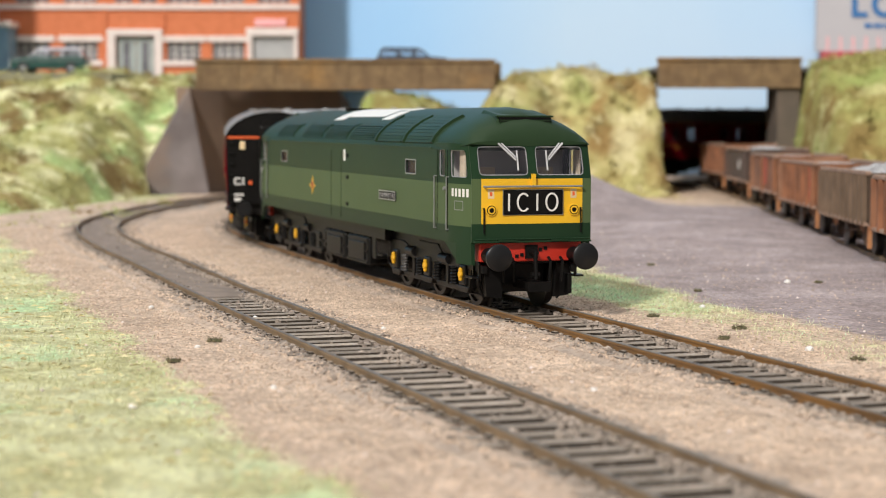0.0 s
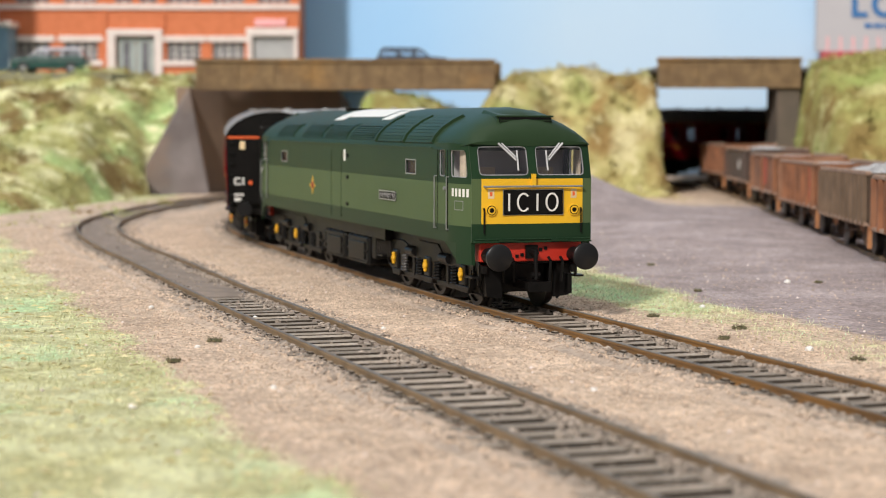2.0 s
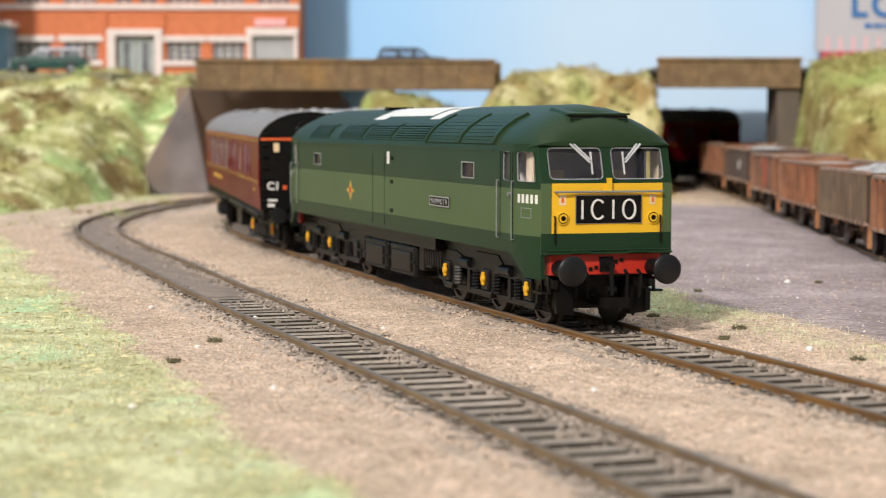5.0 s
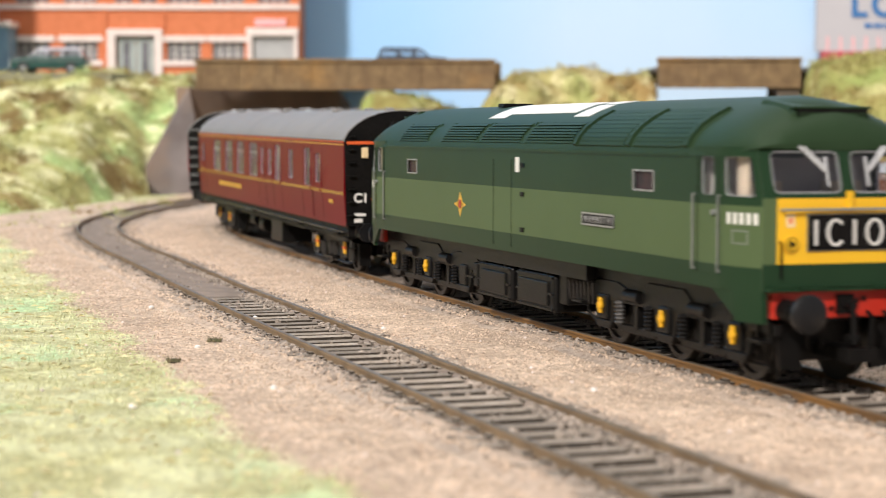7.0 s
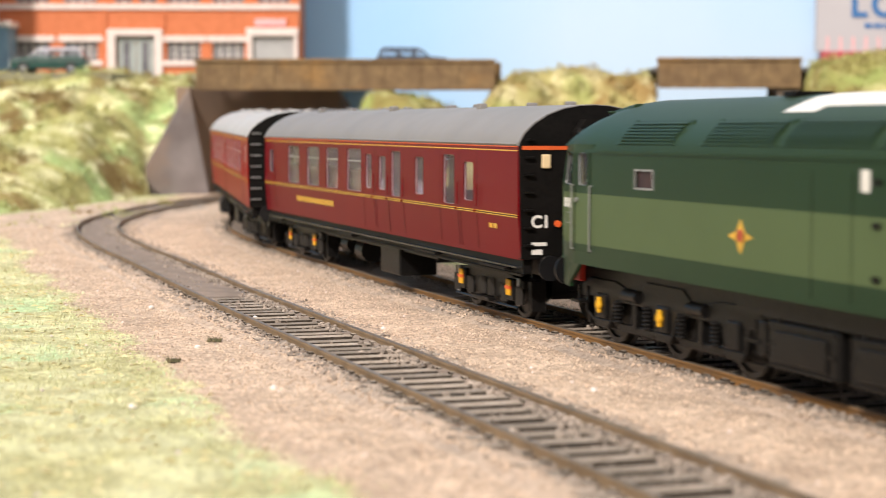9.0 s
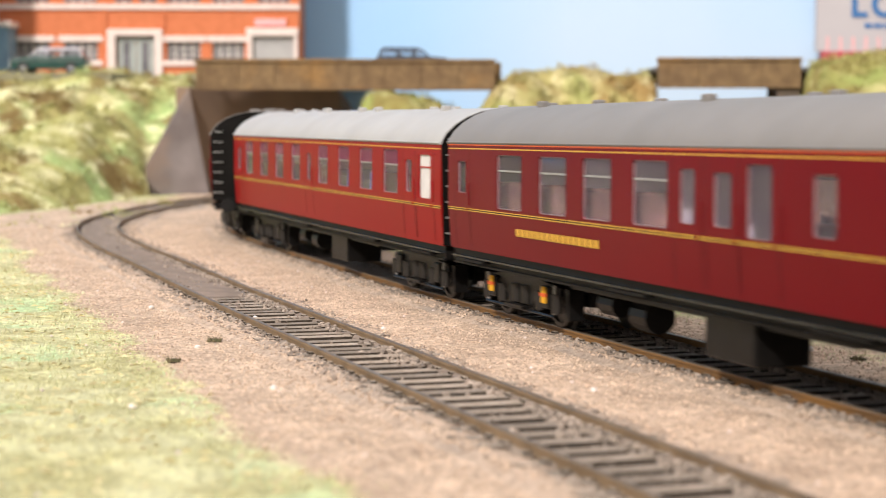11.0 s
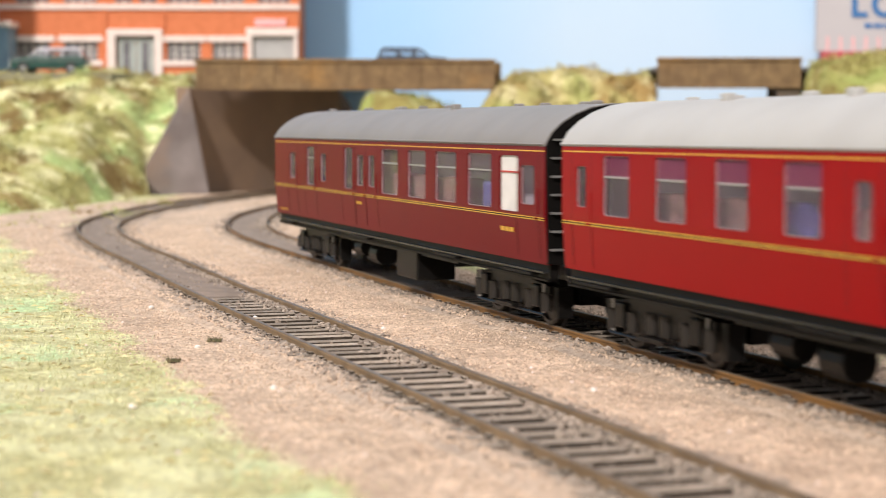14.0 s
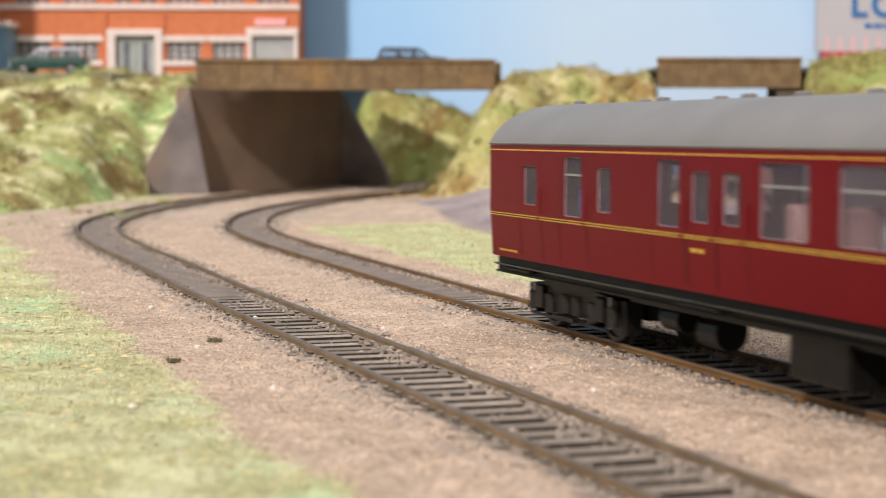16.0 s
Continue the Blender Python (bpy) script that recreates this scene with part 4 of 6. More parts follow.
        part("nose", sheet(front, -15.9, 15.9, 17.2, 21.8, [], 0.9, fcuts), m_dkgreen, L, smooth=30)
        part("nose_corner", sheet(front, -15.9, -13.5, 21.8, 33.0, [], 0.9, fcuts), m_ltgreen, L)
        part("nose_corner", sheet(front, 13.5, 15.9, 21.8, 33.0, [], 0.9, fcuts), m_ltgreen, L)
        part("warning_panel", sheet(front, -13.5, 13.5, 21.8, 33.0, [], 0.9, fcuts), m_yellow, L, "yellow warning panel", smooth=30)
        part("windscreen_surround", sheet(front, -15.9, 15.9, 33.0, 42.0, panes, 0.9, fcuts), m_dkgreen, L, smooth=30)
        for h in panes:
            w = part("windscreen", sheet(lambda t, z, k: front(t, z, k + 0.4), *h, [], 0.15, fcuts), m_cabglass, L)
            w.visible_shadow = False
            part("windscreen_frame", ring(front, h, 1.2, 0.15, 0.08), m_dkgreen, w)
            part("windscreen_rim", ring(lambda t, z, k: front(t, z, k + 0.05), (h[0] + 0.05, h[1] - 0.05, h[2] + 0.05, h[3] - 0.05), 1.5, -0.2, 0.1, 0.35), m_rim, w)
        part("cab_interior", Shape().box(*sorted((e * 88, e * 97.2)), -16.8, 16.8, 22, 40), m_dark, L)
        for sd in (-1, 1):
            part("blind", Shape().box(*sorted((e * 108.2, e * 112.2)), *sorted((sd * 15.2, sd * 15.6)), 32.5, 40), m_curtain, L, "pale blind behind the side window")
        part("control_desk", Shape().box(*sorted((e * 110, e * 115)), -13.5, 13.5, 22, 33.6), m_dark, L)
        for sd in (-1, 1):
            part("cab_seat", Shape().box(*sorted((e * 101, e * 105)), sd * 8 - 3, sd * 8 + 3, 24, 35.5), m_curtain, L)
        # headcode box
        box = part("headcode_box", sheet(lambda t, z, k: front(t, z, k - 0.25), -7.9, 7.9, 24.1, 30.2, [], 0.5, fcuts), m_black, L, "black four-character headcode panel", bevel=0.25)
        part("panel_rim", ring(lambda t, z, k: front(t, z, k - 0.3), (-7.9, 7.9, 24.1, 30.2), 0.9, 0.0, 0.1, 0.3), m_black, box)
        part("panel_edge", ring(lambda t, z, k: front(t, z, k - 0.3), (-7.95, 7.95, 24.05, 30.25), 0.25, 0.08, 0.12, 0.3), m_grey, box)
        for ch, mid, half in (("1", -6.5, 0), ("C", -2.65, 1.55), ("1", 1.0, 0), ("0", 4.9, 1.5)):
            lo_, hi_ = 25.0, 29.3
            if ch == "1":
                way = [(mid, lo_), (mid, hi_)]
            else:
                turn = [math.radians(g) for g in (range(42, 319, 12) if ch == "C" else range(0, 361, 12))]
                way = [(mid + half * math.cos(g), (lo_ + hi_) / 2 + (hi_ - lo_) / 2 * math.sin(g)) for g in turn]
            stroke = []
            for i, (y, z) in enumerate(way):
                p, q = way[max(0, i - 1)], way[min(len(way) - 1, i + 1)]
                if ch == "0" and i in (0, len(way) - 1):
                    p, q = way[-2], way[1]
                n_ = Vector((q[0] - p[0], q[1] - p[1])).normalized()
                ny, nz = -n_.y * 0.21, n_.x * 0.21
                stroke.append([(e * 119.42, e * (y + ny), z + nz), (e * 119.42, e * (y - ny), z - nz), (e * 119.75, e * (y - ny), z - nz), (e * 119.75, e * (y + ny), z + nz)])
            part("character", Shape().loft(stroke), m_white, box)
        for sd in (-1, 1):
            lamp = part("marker_lamp", Shape().cyl((e * 118.2, sd * 11, 25.2), (e * 119.3, sd * 11, 25.2), 1.45, 18), m_yellow, L)
            part("lamp_ring", Shape().cyl((e * 118.9, sd * 11, 25.2), (e * 119.4, sd * 11, 25.2), 1.2, 18), m_black, lamp)
            part("lamp_bezel", Shape().cyl((e * 118.9, sd * 11, 25.2), (e * 119.45, sd * 11, 25.2), 1.0, 18), m_yellow, lamp)
            part("lamp_lens", Shape().cyl((e * 118.9, sd * 11, 25.2), (e * 119.5, sd * 11, 25.2), 0.6, 14), m_black, lamp)
            part("warning_flash", sheet(lambda t, z, k: front(t, z, k - 0.06), sd * 11 - 0.8, sd * 11 + 0.8, 28.1, 30.4, [], 0.1), m_ivory, L)
            part("flash_mark", sheet(lambda t, z, k: front(t, z, k - 0.10), sd * 11 - 0.3, sd * 11 + 0.3, 28.7, 29.7, [], 0.1), m_orange, L)
            part("lamp_iron", Shape().cyl((e * 119.2, sd * 12.9, 19.5), (e * 119.2, sd * 12.9, 25.6), 0.2, 6).cyl((e * 119.2, sd * 12.9, 25.6), (e * 118, sd * 12.9, 25.6), 0.2, 6), m_black, L)
            part("foot_step", Shape().box(*sorted((e * 118.4, e * 120.2)), sd * 7 - 2.4, sd * 7 + 2.4, 17.4, 17.8), m_dkgreen, L)
            b = part("buffer", Shape().cyl((e * 116.5, sd * 11.4, 13.9), (e * 122, sd * 11.4, 13.9), 1.9, 16).cyl((e * 121.5, sd * 11.4, 13.9), (e * 125.9, sd * 11.4, 13.9), 1.3, 16), m_black, L, smooth=40)
            part("buffer_head", Shape().cyl((e * 125.6, sd * 11.4, 13.9), (e * 126.3, sd * 11.4, 13.9), 3.35, 32).cyl((e * 126.3, sd * 11.4, 13.9), (e * 126.8, sd * 11.4, 13.9), 3.35, 32, 2.6), m_buffer, b, smooth=40)
            # wiper: a long arm and a blade
            y0, y1 = sd * 8.6, sd * 4.3
            p, q = front(y0, 41.8, -0.7), front(y1, 37.6, -0.7)
            part("wiper", Shape().cyl(p, q, 0.28, 6).cyl((p[0], p[1] - sd * 0.9, p[2]), (q[0], q[1] - sd * 0.1, q[2] + 0.6), 0.2, 6).cyl(front(sd * 3.9, 40.0, -0.55), front(sd * 3.9, 35.0, -0.55), 0.24, 6), m_wiper, L)
        part("front_handrail", Shape().cyl((e * 119.9, -13, 31.1), (e * 119.9, 13, 31.1), 0.28, 6).cyl((e * 118.6, -12.8, 31.1), (e * 119.9, -12.8, 31.1), 0.25, 6).cyl((e * 118.6, 12.8, 31.1), (e * 119.9, 12.8, 31.1), 0.25, 6), m_grey, L)
        part("lamp_bracket", Shape().box(*sorted((e * 118.6, e * 120)), -0.5, 0.5, 31.2, 34.2), m_yellow, L)
        part("ledge", Shape().box(*sorted((e * 116.5, e * 119.9)), -15.6, 15.6, 17.1, 17.6), m_dkgreen, L, bevel=0.15)
        part("ledge_pipe", Shape().cyl((e * 119.6, -15.2, 18.0), (e * 119.6, 15.2, 18.0), 0.22, 6), m_dkgreen, L)
        for y in (-9.5, -6.2, 6.2, 9.5):
            part("beam_bolt", Shape().box(*sorted((e * 117.9, e * 118.3)), y * 0.4 - 0.4, y * 0.4 + 0.4, 14.2 + 0.1 * y, 15.0 + 0.1 * y), m_black, L)
        part("buffer_beam", Shape().box(*sorted((e * 114, e * 118)), -13.6, 13.6, 12.3, 17.2), m_beam, L, "red buffer beam", bevel=0.3)
        hook = Shape().box(*sorted((e * 117.8, e * 118.6)), -1.6, 1.6, 13, 16.4).cyl((e * 118, 0, 14.6), (e * 121.5, 0, 14.6), 0.8, 8).cyl((e * 121, 0, 15.2), (e * 121.6, 0, 8), 0.55, 8).cyl((e * 121, 1.1, 9), (e * 121, -1.1, 9), 0.9, 8)
        part("coupling", hook, m_black, L)
        for y in (-8, -5.2, 4.6, 7.8):
            part("brake_pipe", Shape().cyl((e * 118.2, y, 13.2), (e * 119.8, y, 12.4), 0.4, 6).cyl((e * 119.8, y, 12.4), (e * 119.4, y * 0.96, 7.2), 0.38, 6), m_black, L)
        part("coupler", Shape().box(*sorted((e * 112, e * 124)), -2.4, 2.4, 5.4, 7.4).box(*sorted((e * 123, e * 124.4)), -3, 3, 5.2, 7.6), m_black, L)
        part("guard_bracket", Shape().prism([(7.6, 11.5), (11.8, 11.2), (11.0, 3.4), (6.8, 3.0)], "x", *sorted((e * 114.5, e * 116))).box(*sorted((e * 116, e * 118.4)), 9.8, 10.9, 4, 9), m_black, L)
        part("guard_bracket", Shape().prism([(-7.6, 11.5), (-11.8, 11.2), (-11.0, 3.4), (-6.8, 3.0)], "x", *sorted((e * 114.5, e * 116))), m_black, L)

    # roof grilles and radiator panels on both slopes
    def slope(sd):
        pts = [(17.75, 41.6), (17.1, 43.2), (15.2, 45.2), (13.6, 46.3)]

        def at(t, v, k):
            y, z = (float(np.interp(v, [0, 0.35, 0.8, 1], [p[i] for p in pts])) for i in (0, 1))
            return (t, sd * (y - 0.75 * k), z - 0.6 * k)
        return at
    for sd in (-1, 1):
        at = slope(sd)
        vc = [0.35, 0.8]
        for a, b in ((-84, -60), (-47.5, -22), (-18.5, 8), (11.5, 38.5)):
            g = part("grille", sheet(lambda t, z, k: at(t, z, k - 0.05), a, b, 0, 1, [], 0.2), m_black, L)
            for k in range(7):
                v0 = 0.02 + k * 0.14
                part("louvre", sheet(lambda t, z, kk: at(t, z, kk - 0.45), a, b, v0, v0 + 0.085, [], 0.4), m_roofgreen, g)
            for p in (a - 1.1, b):
                part("grille_frame", sheet(lambda t, z, k: at(t, z, k - 0.4), p, p + 1.1, -0.03, 1.03, [], 0.4), m_roofgreen, g)

        def far(t, v, k):
            y, z = (float(np.interp(v, [0, 0.25, 0.5, 0.75, 1], p)) for p in ((18.1, 17.1, 15.2, 12.3, 9.4), (41.3, 43.2, 45.2, 47.1, 48.5)))
            return (t, sd * (y - 0.7 * k), z - 0.7 * k)
        for a, b in ((42.5, 66.5), (69.5, 92.5)):
            g = part("radiator_panel", sheet(lambda t, z, k: far(t, z, k - 0.1), a, b, 0, 1, [], 0.3), m_roofgreen, L)
            for k in range(9):
                v0 = k * 0.11
                part("slat", sheet(lambda t, z, kk: far(t, z, kk - 0.35 - 1.2 * (z - v0)), a + 0.8, b - 0.8, v0 + 0.01, v0 + 0.10, [], 0.3), m_roofgreen, g)
        for a in (40.6, 67.2, 92.6):
            part("roof_rib", sheet(lambda t, z, k: far(t, z, k - 0.75), a, a + 1.5, 0, 0.25, [], 0.8).add(*[(s.v, s.f) for s in [sheet(lambda t, z, k: far(t, z, k - 0.75), a, a + 1.5, 0.25, 0.5, [], 0.8)]][0]).add(*[(s.v, s.f) for s in [sheet(lambda t, z, k: far(t, z, k - 0.75), a, a + 1.5, 0.5, 0.75, [], 0.8)]][0]).add(*[(s.v, s.f) for s in [sheet(lambda t, z, k: far(t, z, k - 0.75), a, a + 1.5, 0.75, 1.0, [], 0.8)]][0]), m_roofgreen, L)

    # pale panels on the crown of the roof
    def crown(a, b, w, lift):
        ys = [-w + 2 * w * k / 8 for k in range(9)]

        def h(y):
            return float(np.interp(abs(y), [0, 4.4, 8.6, 12.3], [50.9, 50.3, 48.8, 47.1])) + lift
        return Shape().loft([[(x, y, h(y)) for y in ys] + [(x, y, h(y) - 0.5) for y in reversed(ys)] for x in (a, b)])
    part("roof_panel", crown(-31, 20, 9.2, 0.12), m_white, L, "white panels on the roof")
    part("roof_panel", crown(-31, -20, 11.2, 0.1), m_white, L)
    part("roof_panel", crown(23.5, 32, 11.2, 0.12), m_white, L)
    part("exhaust", Shape().box(-44, -40, -4, 4, 50.5, 51.5), m_black, L)
    # underframe, tanks, bogies
    part("underframe", Shape().box(-114, 114, -12.5, 12.5, 11.5, 22).box(-40, 40, -15, 15, 13, 17.5), m_frame, L)
    for a, b in ((-29, -6), (-2.5, 21)):
        t = part("tank", Shape().box(a, b, -14.6, 14.6, 4.3, 12.6), m_frame, L, bevel=0.7)
        for sd in (-1, 1):
            for z in (4.9, 8.3, 11.9):
                part("tank_strap", Shape().box(a + 0.6, b - 0.6, *sorted((sd * 14.5, sd * 14.95)), z - 0.25, z + 0.25), m_frame, t)
            part("filler_pipe", Shape().cyl((a + 4, sd * 14.2, 12.4), (a + 4, sd * 14.2, 17), 0.7, 8).cyl((b - 5, sd * 14.0, 12.4), (b - 5, sd * 14.0, 16.6), 0.5, 8), m_frame, t)
            part("tank_cover", Shape().box(a + 3, b - 3, *sorted((sd * 14.4, sd * 15.1)), 5.6, 11), m_frame, t, bevel=0.3)
    part("pipework", Shape().box(22.5, 27, -14, 14, 6.5, 14), m_frame, L, bevel=0.4)
    part("pipework", Shape().box(-33, -30, -14.5, 14.5, 6, 12), m_frame, L, bevel=0.4)
    for k in range(7):
        x = 24 + 2.1 * k
        part("pipe", Shape().cyl((x, -13.4, 16.5), (x + 3.5, -13.6, 12.5), 0.35, 6).cyl((x + 3.5, -13.6, 12.5), (x + 3, -13.2, 8), 0.3, 6), m_steel, L)
    bogies = []
    for e in (1, -1):
        B = part("bogie", Shape().box(-36, 36, -6.5, 6.5, 4, 11), m_frame, L)
        B.matrix_basis = mm(e * 74, 0, 0)
        for sd in (-1, 1):
            y0, y1 = sorted((sd * 11.2, sd * 12.8))
            # upper beam with humps over the springs, horn guides at the axles and a keeper bar below
            beam = Shape().prism([(-43, 11.2), (-36, 13.6), (-23, 13.6), (-17, 12.2), (-12, 12.2), (-8, 14.6), (8, 14.6), (12, 12.2), (17, 12.2), (23, 13.6), (36, 13.6), (43, 11.2), (43, 9.2), (36, 9.6), (22, 9.4), (-22, 9.4), (-36, 9.6), (-43, 9.2)], "y", y0, y1)
            part("side_frame", beam, m_frame, B, bevel=0.25)
            for x in (-29.5, 0, 29.5):
                ya, yb = sorted((sd * 12.0, sd * 13.4))
                for g in (-1, 1):
                    part("horn_guide", Shape().prism([(x + g * 2.7, 10.2), (x + g * 5.6, 10.2), (x + g * 3.9, 4.6), (x + g * 2.7, 4.6)], "y", *sorted((sd * 11.4, sd * 12.7))), m_frame, B)
                part("axlebox", Shape().box(x - 2.4, x + 2.4, ya, yb, 5.4, 10.6), m_frame, B, bevel=0.4)
                if e * x > -20 or e > 0:
                    part("axlebox_cover", Shape().cyl((x, sd * 13.3, 8.2), (x, sd * 14.3, 8.2), 1.0, 12).box(x - 0.55, x + 0.55, *sorted((sd * 13.3, sd * 14.2)), 6.5, 9.9), m_axle, B, "yellow axlebox cover", bevel=0.35)
                part("keeper", Shape().prism([(x - 4.4, 5.2), (x + 4.4, 5.2), (x + 3.0, 3.5), (x - 3.0, 3.5)], "y", *sorted((sd * 11.6, sd * 13.0))), m_frame, B, bevel=0.2)
            for x in (-14.75, 14.75):
                part("equaliser", Shape().prism([(x - 11, 5.0), (x + 11, 5.0), (x + 8.5, 3.6), (x - 8.5, 3.6)], "y", *sorted((sd * 11.0, sd * 12.2))), m_frame, B, bevel=0.2)
                part("brake_cylinder", Shape().cyl((x - 3.4, sd * 12.8, 11.2), (x + 3.4, sd * 12.8, 11.2), 1.3, 12), m_frame, B, smooth=40)
                part("brake_hanger", Shape().box(x - 0.9, x + 0.9, *sorted((sd * 10.4, sd * 12.4)), 4.4, 10.4), m_frame, B)
            for x in (-21.8, -7.6, 7.6, 21.8):
                coil = Shape().loft([[(x + q * math.cos(g * 0.6283), sd * 12.7 + q * math.sin(g * 0.6283), 5.0 + 0.2 * k) for g in range(10)] for k in range(25) for q in ((0.7, 1.0, 1.1, 1.0)[k % 4],)])
                part("coil_spring", coil, m_spring if x < -20 and e > 0 else m_frame, B)
            for x in (-39.5, 39.5):
                part("sand_pipe", Shape().cyl((x, sd * 12.4, 12.0), (x * 0.985, sd * 12.2, 6.0), 0.4, 6).cyl((x * 0.985, sd * 12.2, 6.0), (x * 0.93, sd * 9.8, 2.2), 0.35, 6), m_frame, B)
                part("foot_step", Shape().box(x - 2.6, x + 2.6, *sorted((sd * 12.6, sd * 15.0)), 8.0, 8.5).box(x - 2.4, x - 1.8, *sorted((sd * 12.6, sd * 13.2)), 8.0, 11.5).box(x + 1.8, x + 2.4, *sorted((sd * 12.6, sd * 13.2)), 8.0, 11.5), m_frame, B)
            part("brake_pull_rod", Shape().cyl((-38, sd * 10.6, 3.4), (38, sd * 10.6, 3.4), 0.4, 6), m_frame, B)
        for x in (-29.5, 0, 29.5):
            WHEELS.extend(wheelset(B, x, 7.4))
        bogies.append((B, e * 74))
    return L, bogies


LOCO, LOCO_BOGIES = build_loco()


# ---- coaches ----
m_toplight = glass("lilac_toplight", (0.80, 0.66, 0.76), 0.08, (0.34, 0.09, 0.17), 0.28)
m_seal = surf("pale_window_seal", (0.40, 0.30, 0.31), (0.32, 0.22, 0.24), 5, 0.4)
# pale grey with the glints of end steps and bogie hangers in its colour
m_step = surf("pale_glint_metal", (0.36, 0.36, 0.36), (0.25, 0.25, 0.25), 3, 0.3, 0.4)
m_seam = surf("seam_shadow", (0.05, 0.006, 0.006), None, 5, 0.7)
m_sheen = surf("glossy_step_black", (0.03, 0.03, 0.031), (0.012, 0.012, 0.012), 9, 0.25, spec=0.5)
m_inner = surf("pale_coach_lining", (0.52, 0.47, 0.54), (0.42, 0.37, 0.44), 14, 0.7)
def build_coach(label, paint, roof_paint, windows, frosted, orange, seats, lettering, yellow_boxes, inner, top_glass):
    C = thing("coach", label, "railway coach", group="coaches of the train")
    for sd in (-1, 1):
        at = plain(sd * 18.4)
        # a gentle tumblehome below the waist
        def body(t, z, k, sd=sd):
            return (t, sd * (18.4 - 0.9 * max(0.0, (25 - z) / 10) ** 2 - k), z)
        part("side_panel", sheet(body, -129, 129, 15.4, 41.6, windows, 0.8, []).moved(Matrix()), paint, C)
        for h in windows:
            big = h[1] - h[0] > 9.5
            full_top = h[3]
            white = any(abs(h[0] - f) < 1.5 for f in frosted)
            if big:
                part("toplight", sheet(lambda t, z, k: body(t, z, k + 0.42), h[0], h[1], 35.2, h[3], [], 0.1), m_frost if white else top_glass, C, "pale upper window light").visible_shadow = False
                h = (h[0], h[1], h[2], 35.2)
            w = part("window", sheet(lambda t, z, k: body(t, z, k + 0.45), *h, [], 0.12), m_frost if white else m_cglass, C, "white frosted window" if white else "")
            w.visible_shadow = white
            part("window_frame", ring(body, (h[0], h[1], h[2], full_top), 0.9, 0.12, 0.05), paint, w)
            if not white:
                part("window_seal", ring(lambda t, z, k: body(t, z, k + 0.2), (h[0] + 0.05, h[1] - 0.05, h[2] + 0.05, full_top - 0.05), 1.05, -0.14, 0.0, 0.25), m_seal, w)
            if big:
                part("glazing_bar", sheet(lambda t, z, k: body(t, z, k + 0.2), h[0], h[1], 35.05, 35.45, [], 0.4), m_rim if not white else m_redplate, w)
        for z, hgt in ((25.5, 0.2), (25.02, 0.2), (40.1, 0.26)):
            part("lining", sheet(lambda t, z_, k: body(t, z_, k - 0.05), -128.8, 128.8, z, z + hgt, [], 0.08), m_gold, C, "thin yellow lining")
        part("lining", sheet(lambda t, z_, k: body(t, z_, k - 0.045), -128.8, 128.8, 25.22, 25.5, [], 0.06), m_black, C)
        if orange:
            part("cantrail_stripe", sheet(lambda t, z_, k: body(t, z_, k - 0.07), -128.9, 128.9, 41.0, 41.7, [], 0.1), m_orange, C, "orange cantrail stripe")
        for a, b, p, q in lettering:
            n = max(1, int((b - a) / 3.0))
            for k in range(n):
                part("letter_bar", sheet(lambda t, z_, kk: body(t, z_, kk - 0.05), a + k * 3.0, a + k * 3.0 + 2.2, p, q, [], 0.08), m_gold, C)
        # door seams and door hinges
        for a, b, p, q in windows:
            if b - a < 11 and a not in (-65.5, 51.5):
                for t in (a - 2.6, b + 2.6):
                    part("door_seam", sheet(lambda tt, z_, k: body(tt, z_, k - 0.02), t - 0.08, t + 0.08, 16.5, 39.6, [(t - 1, t + 1, 24.8, 26.1)], 0.05, []), m_seam, C)
                part("door_handle", Shape().cyl(body(b + 1.6, 25.4, 0), body(b + 1.6, 25.4, -0.6), 0.3, 6), paint, C)
                part("grab_rail", Shape().cyl(body(b + 3.6, 26.5, -0.5), body(b + 3.6, 32, -0.5), 0.16, 5), paint, C)
        part("solebar", Shape().box(-128, 128, *sorted((sd * 14.5, sd * 16.6)), 11.6, 15.4).box(-128, 128, *sorted((sd * 14.5, sd * 17.2)), 11.6, 12.1), m_black, C)
        part("foot_rail", Shape().box(-127, 127, *sorted((sd * 16.6, sd * 18.0)), 13.4, 13.8), m_sheen, C)
        part("gutter", Shape().cyl((-129, sd * 18.6, 41.75), (129, sd * 18.6, 41.75), 0.28, 6), roof_paint, C)
        for k in (-112, -20, 60, 112):
            part("footboard", Shape().box(k - 9, k + 9, *sorted((sd * 16.5, sd * 18.6)), 12.6, 13.2), m_black, C)
    # roof
    prof = [(18.55, 41.3), (18.3, 42.3), (17.0, 44.4), (14.6, 46.6), (11.4, 48.5), (7.6, 49.9), (3.6, 50.6), (0, 50.8)]
    prof += [(-a, b) for a, b in prof[-2::-1]] + [(-17, 41.2), (17, 41.2)]
    part("roof", Shape().loft([[(x, a, b) for a, b in prof] for x in (-129.2, -60, 0, 60, 129.2)]), roof_paint, C, smooth=35)
    rnd = random.Random(int(windows[0][0] * 10) & 255)
    for k in range(12):
        x = -118 + k * 21 + rnd.uniform(-3, 3)
        y = rnd.choice((-5.5, 5.5, 0))
        part("roof_vent", Shape().box(x - 1.5, x + 1.5, y - 1.1, y + 1.1, 49.6, 51.6), roof_paint, C, bevel=0.4)
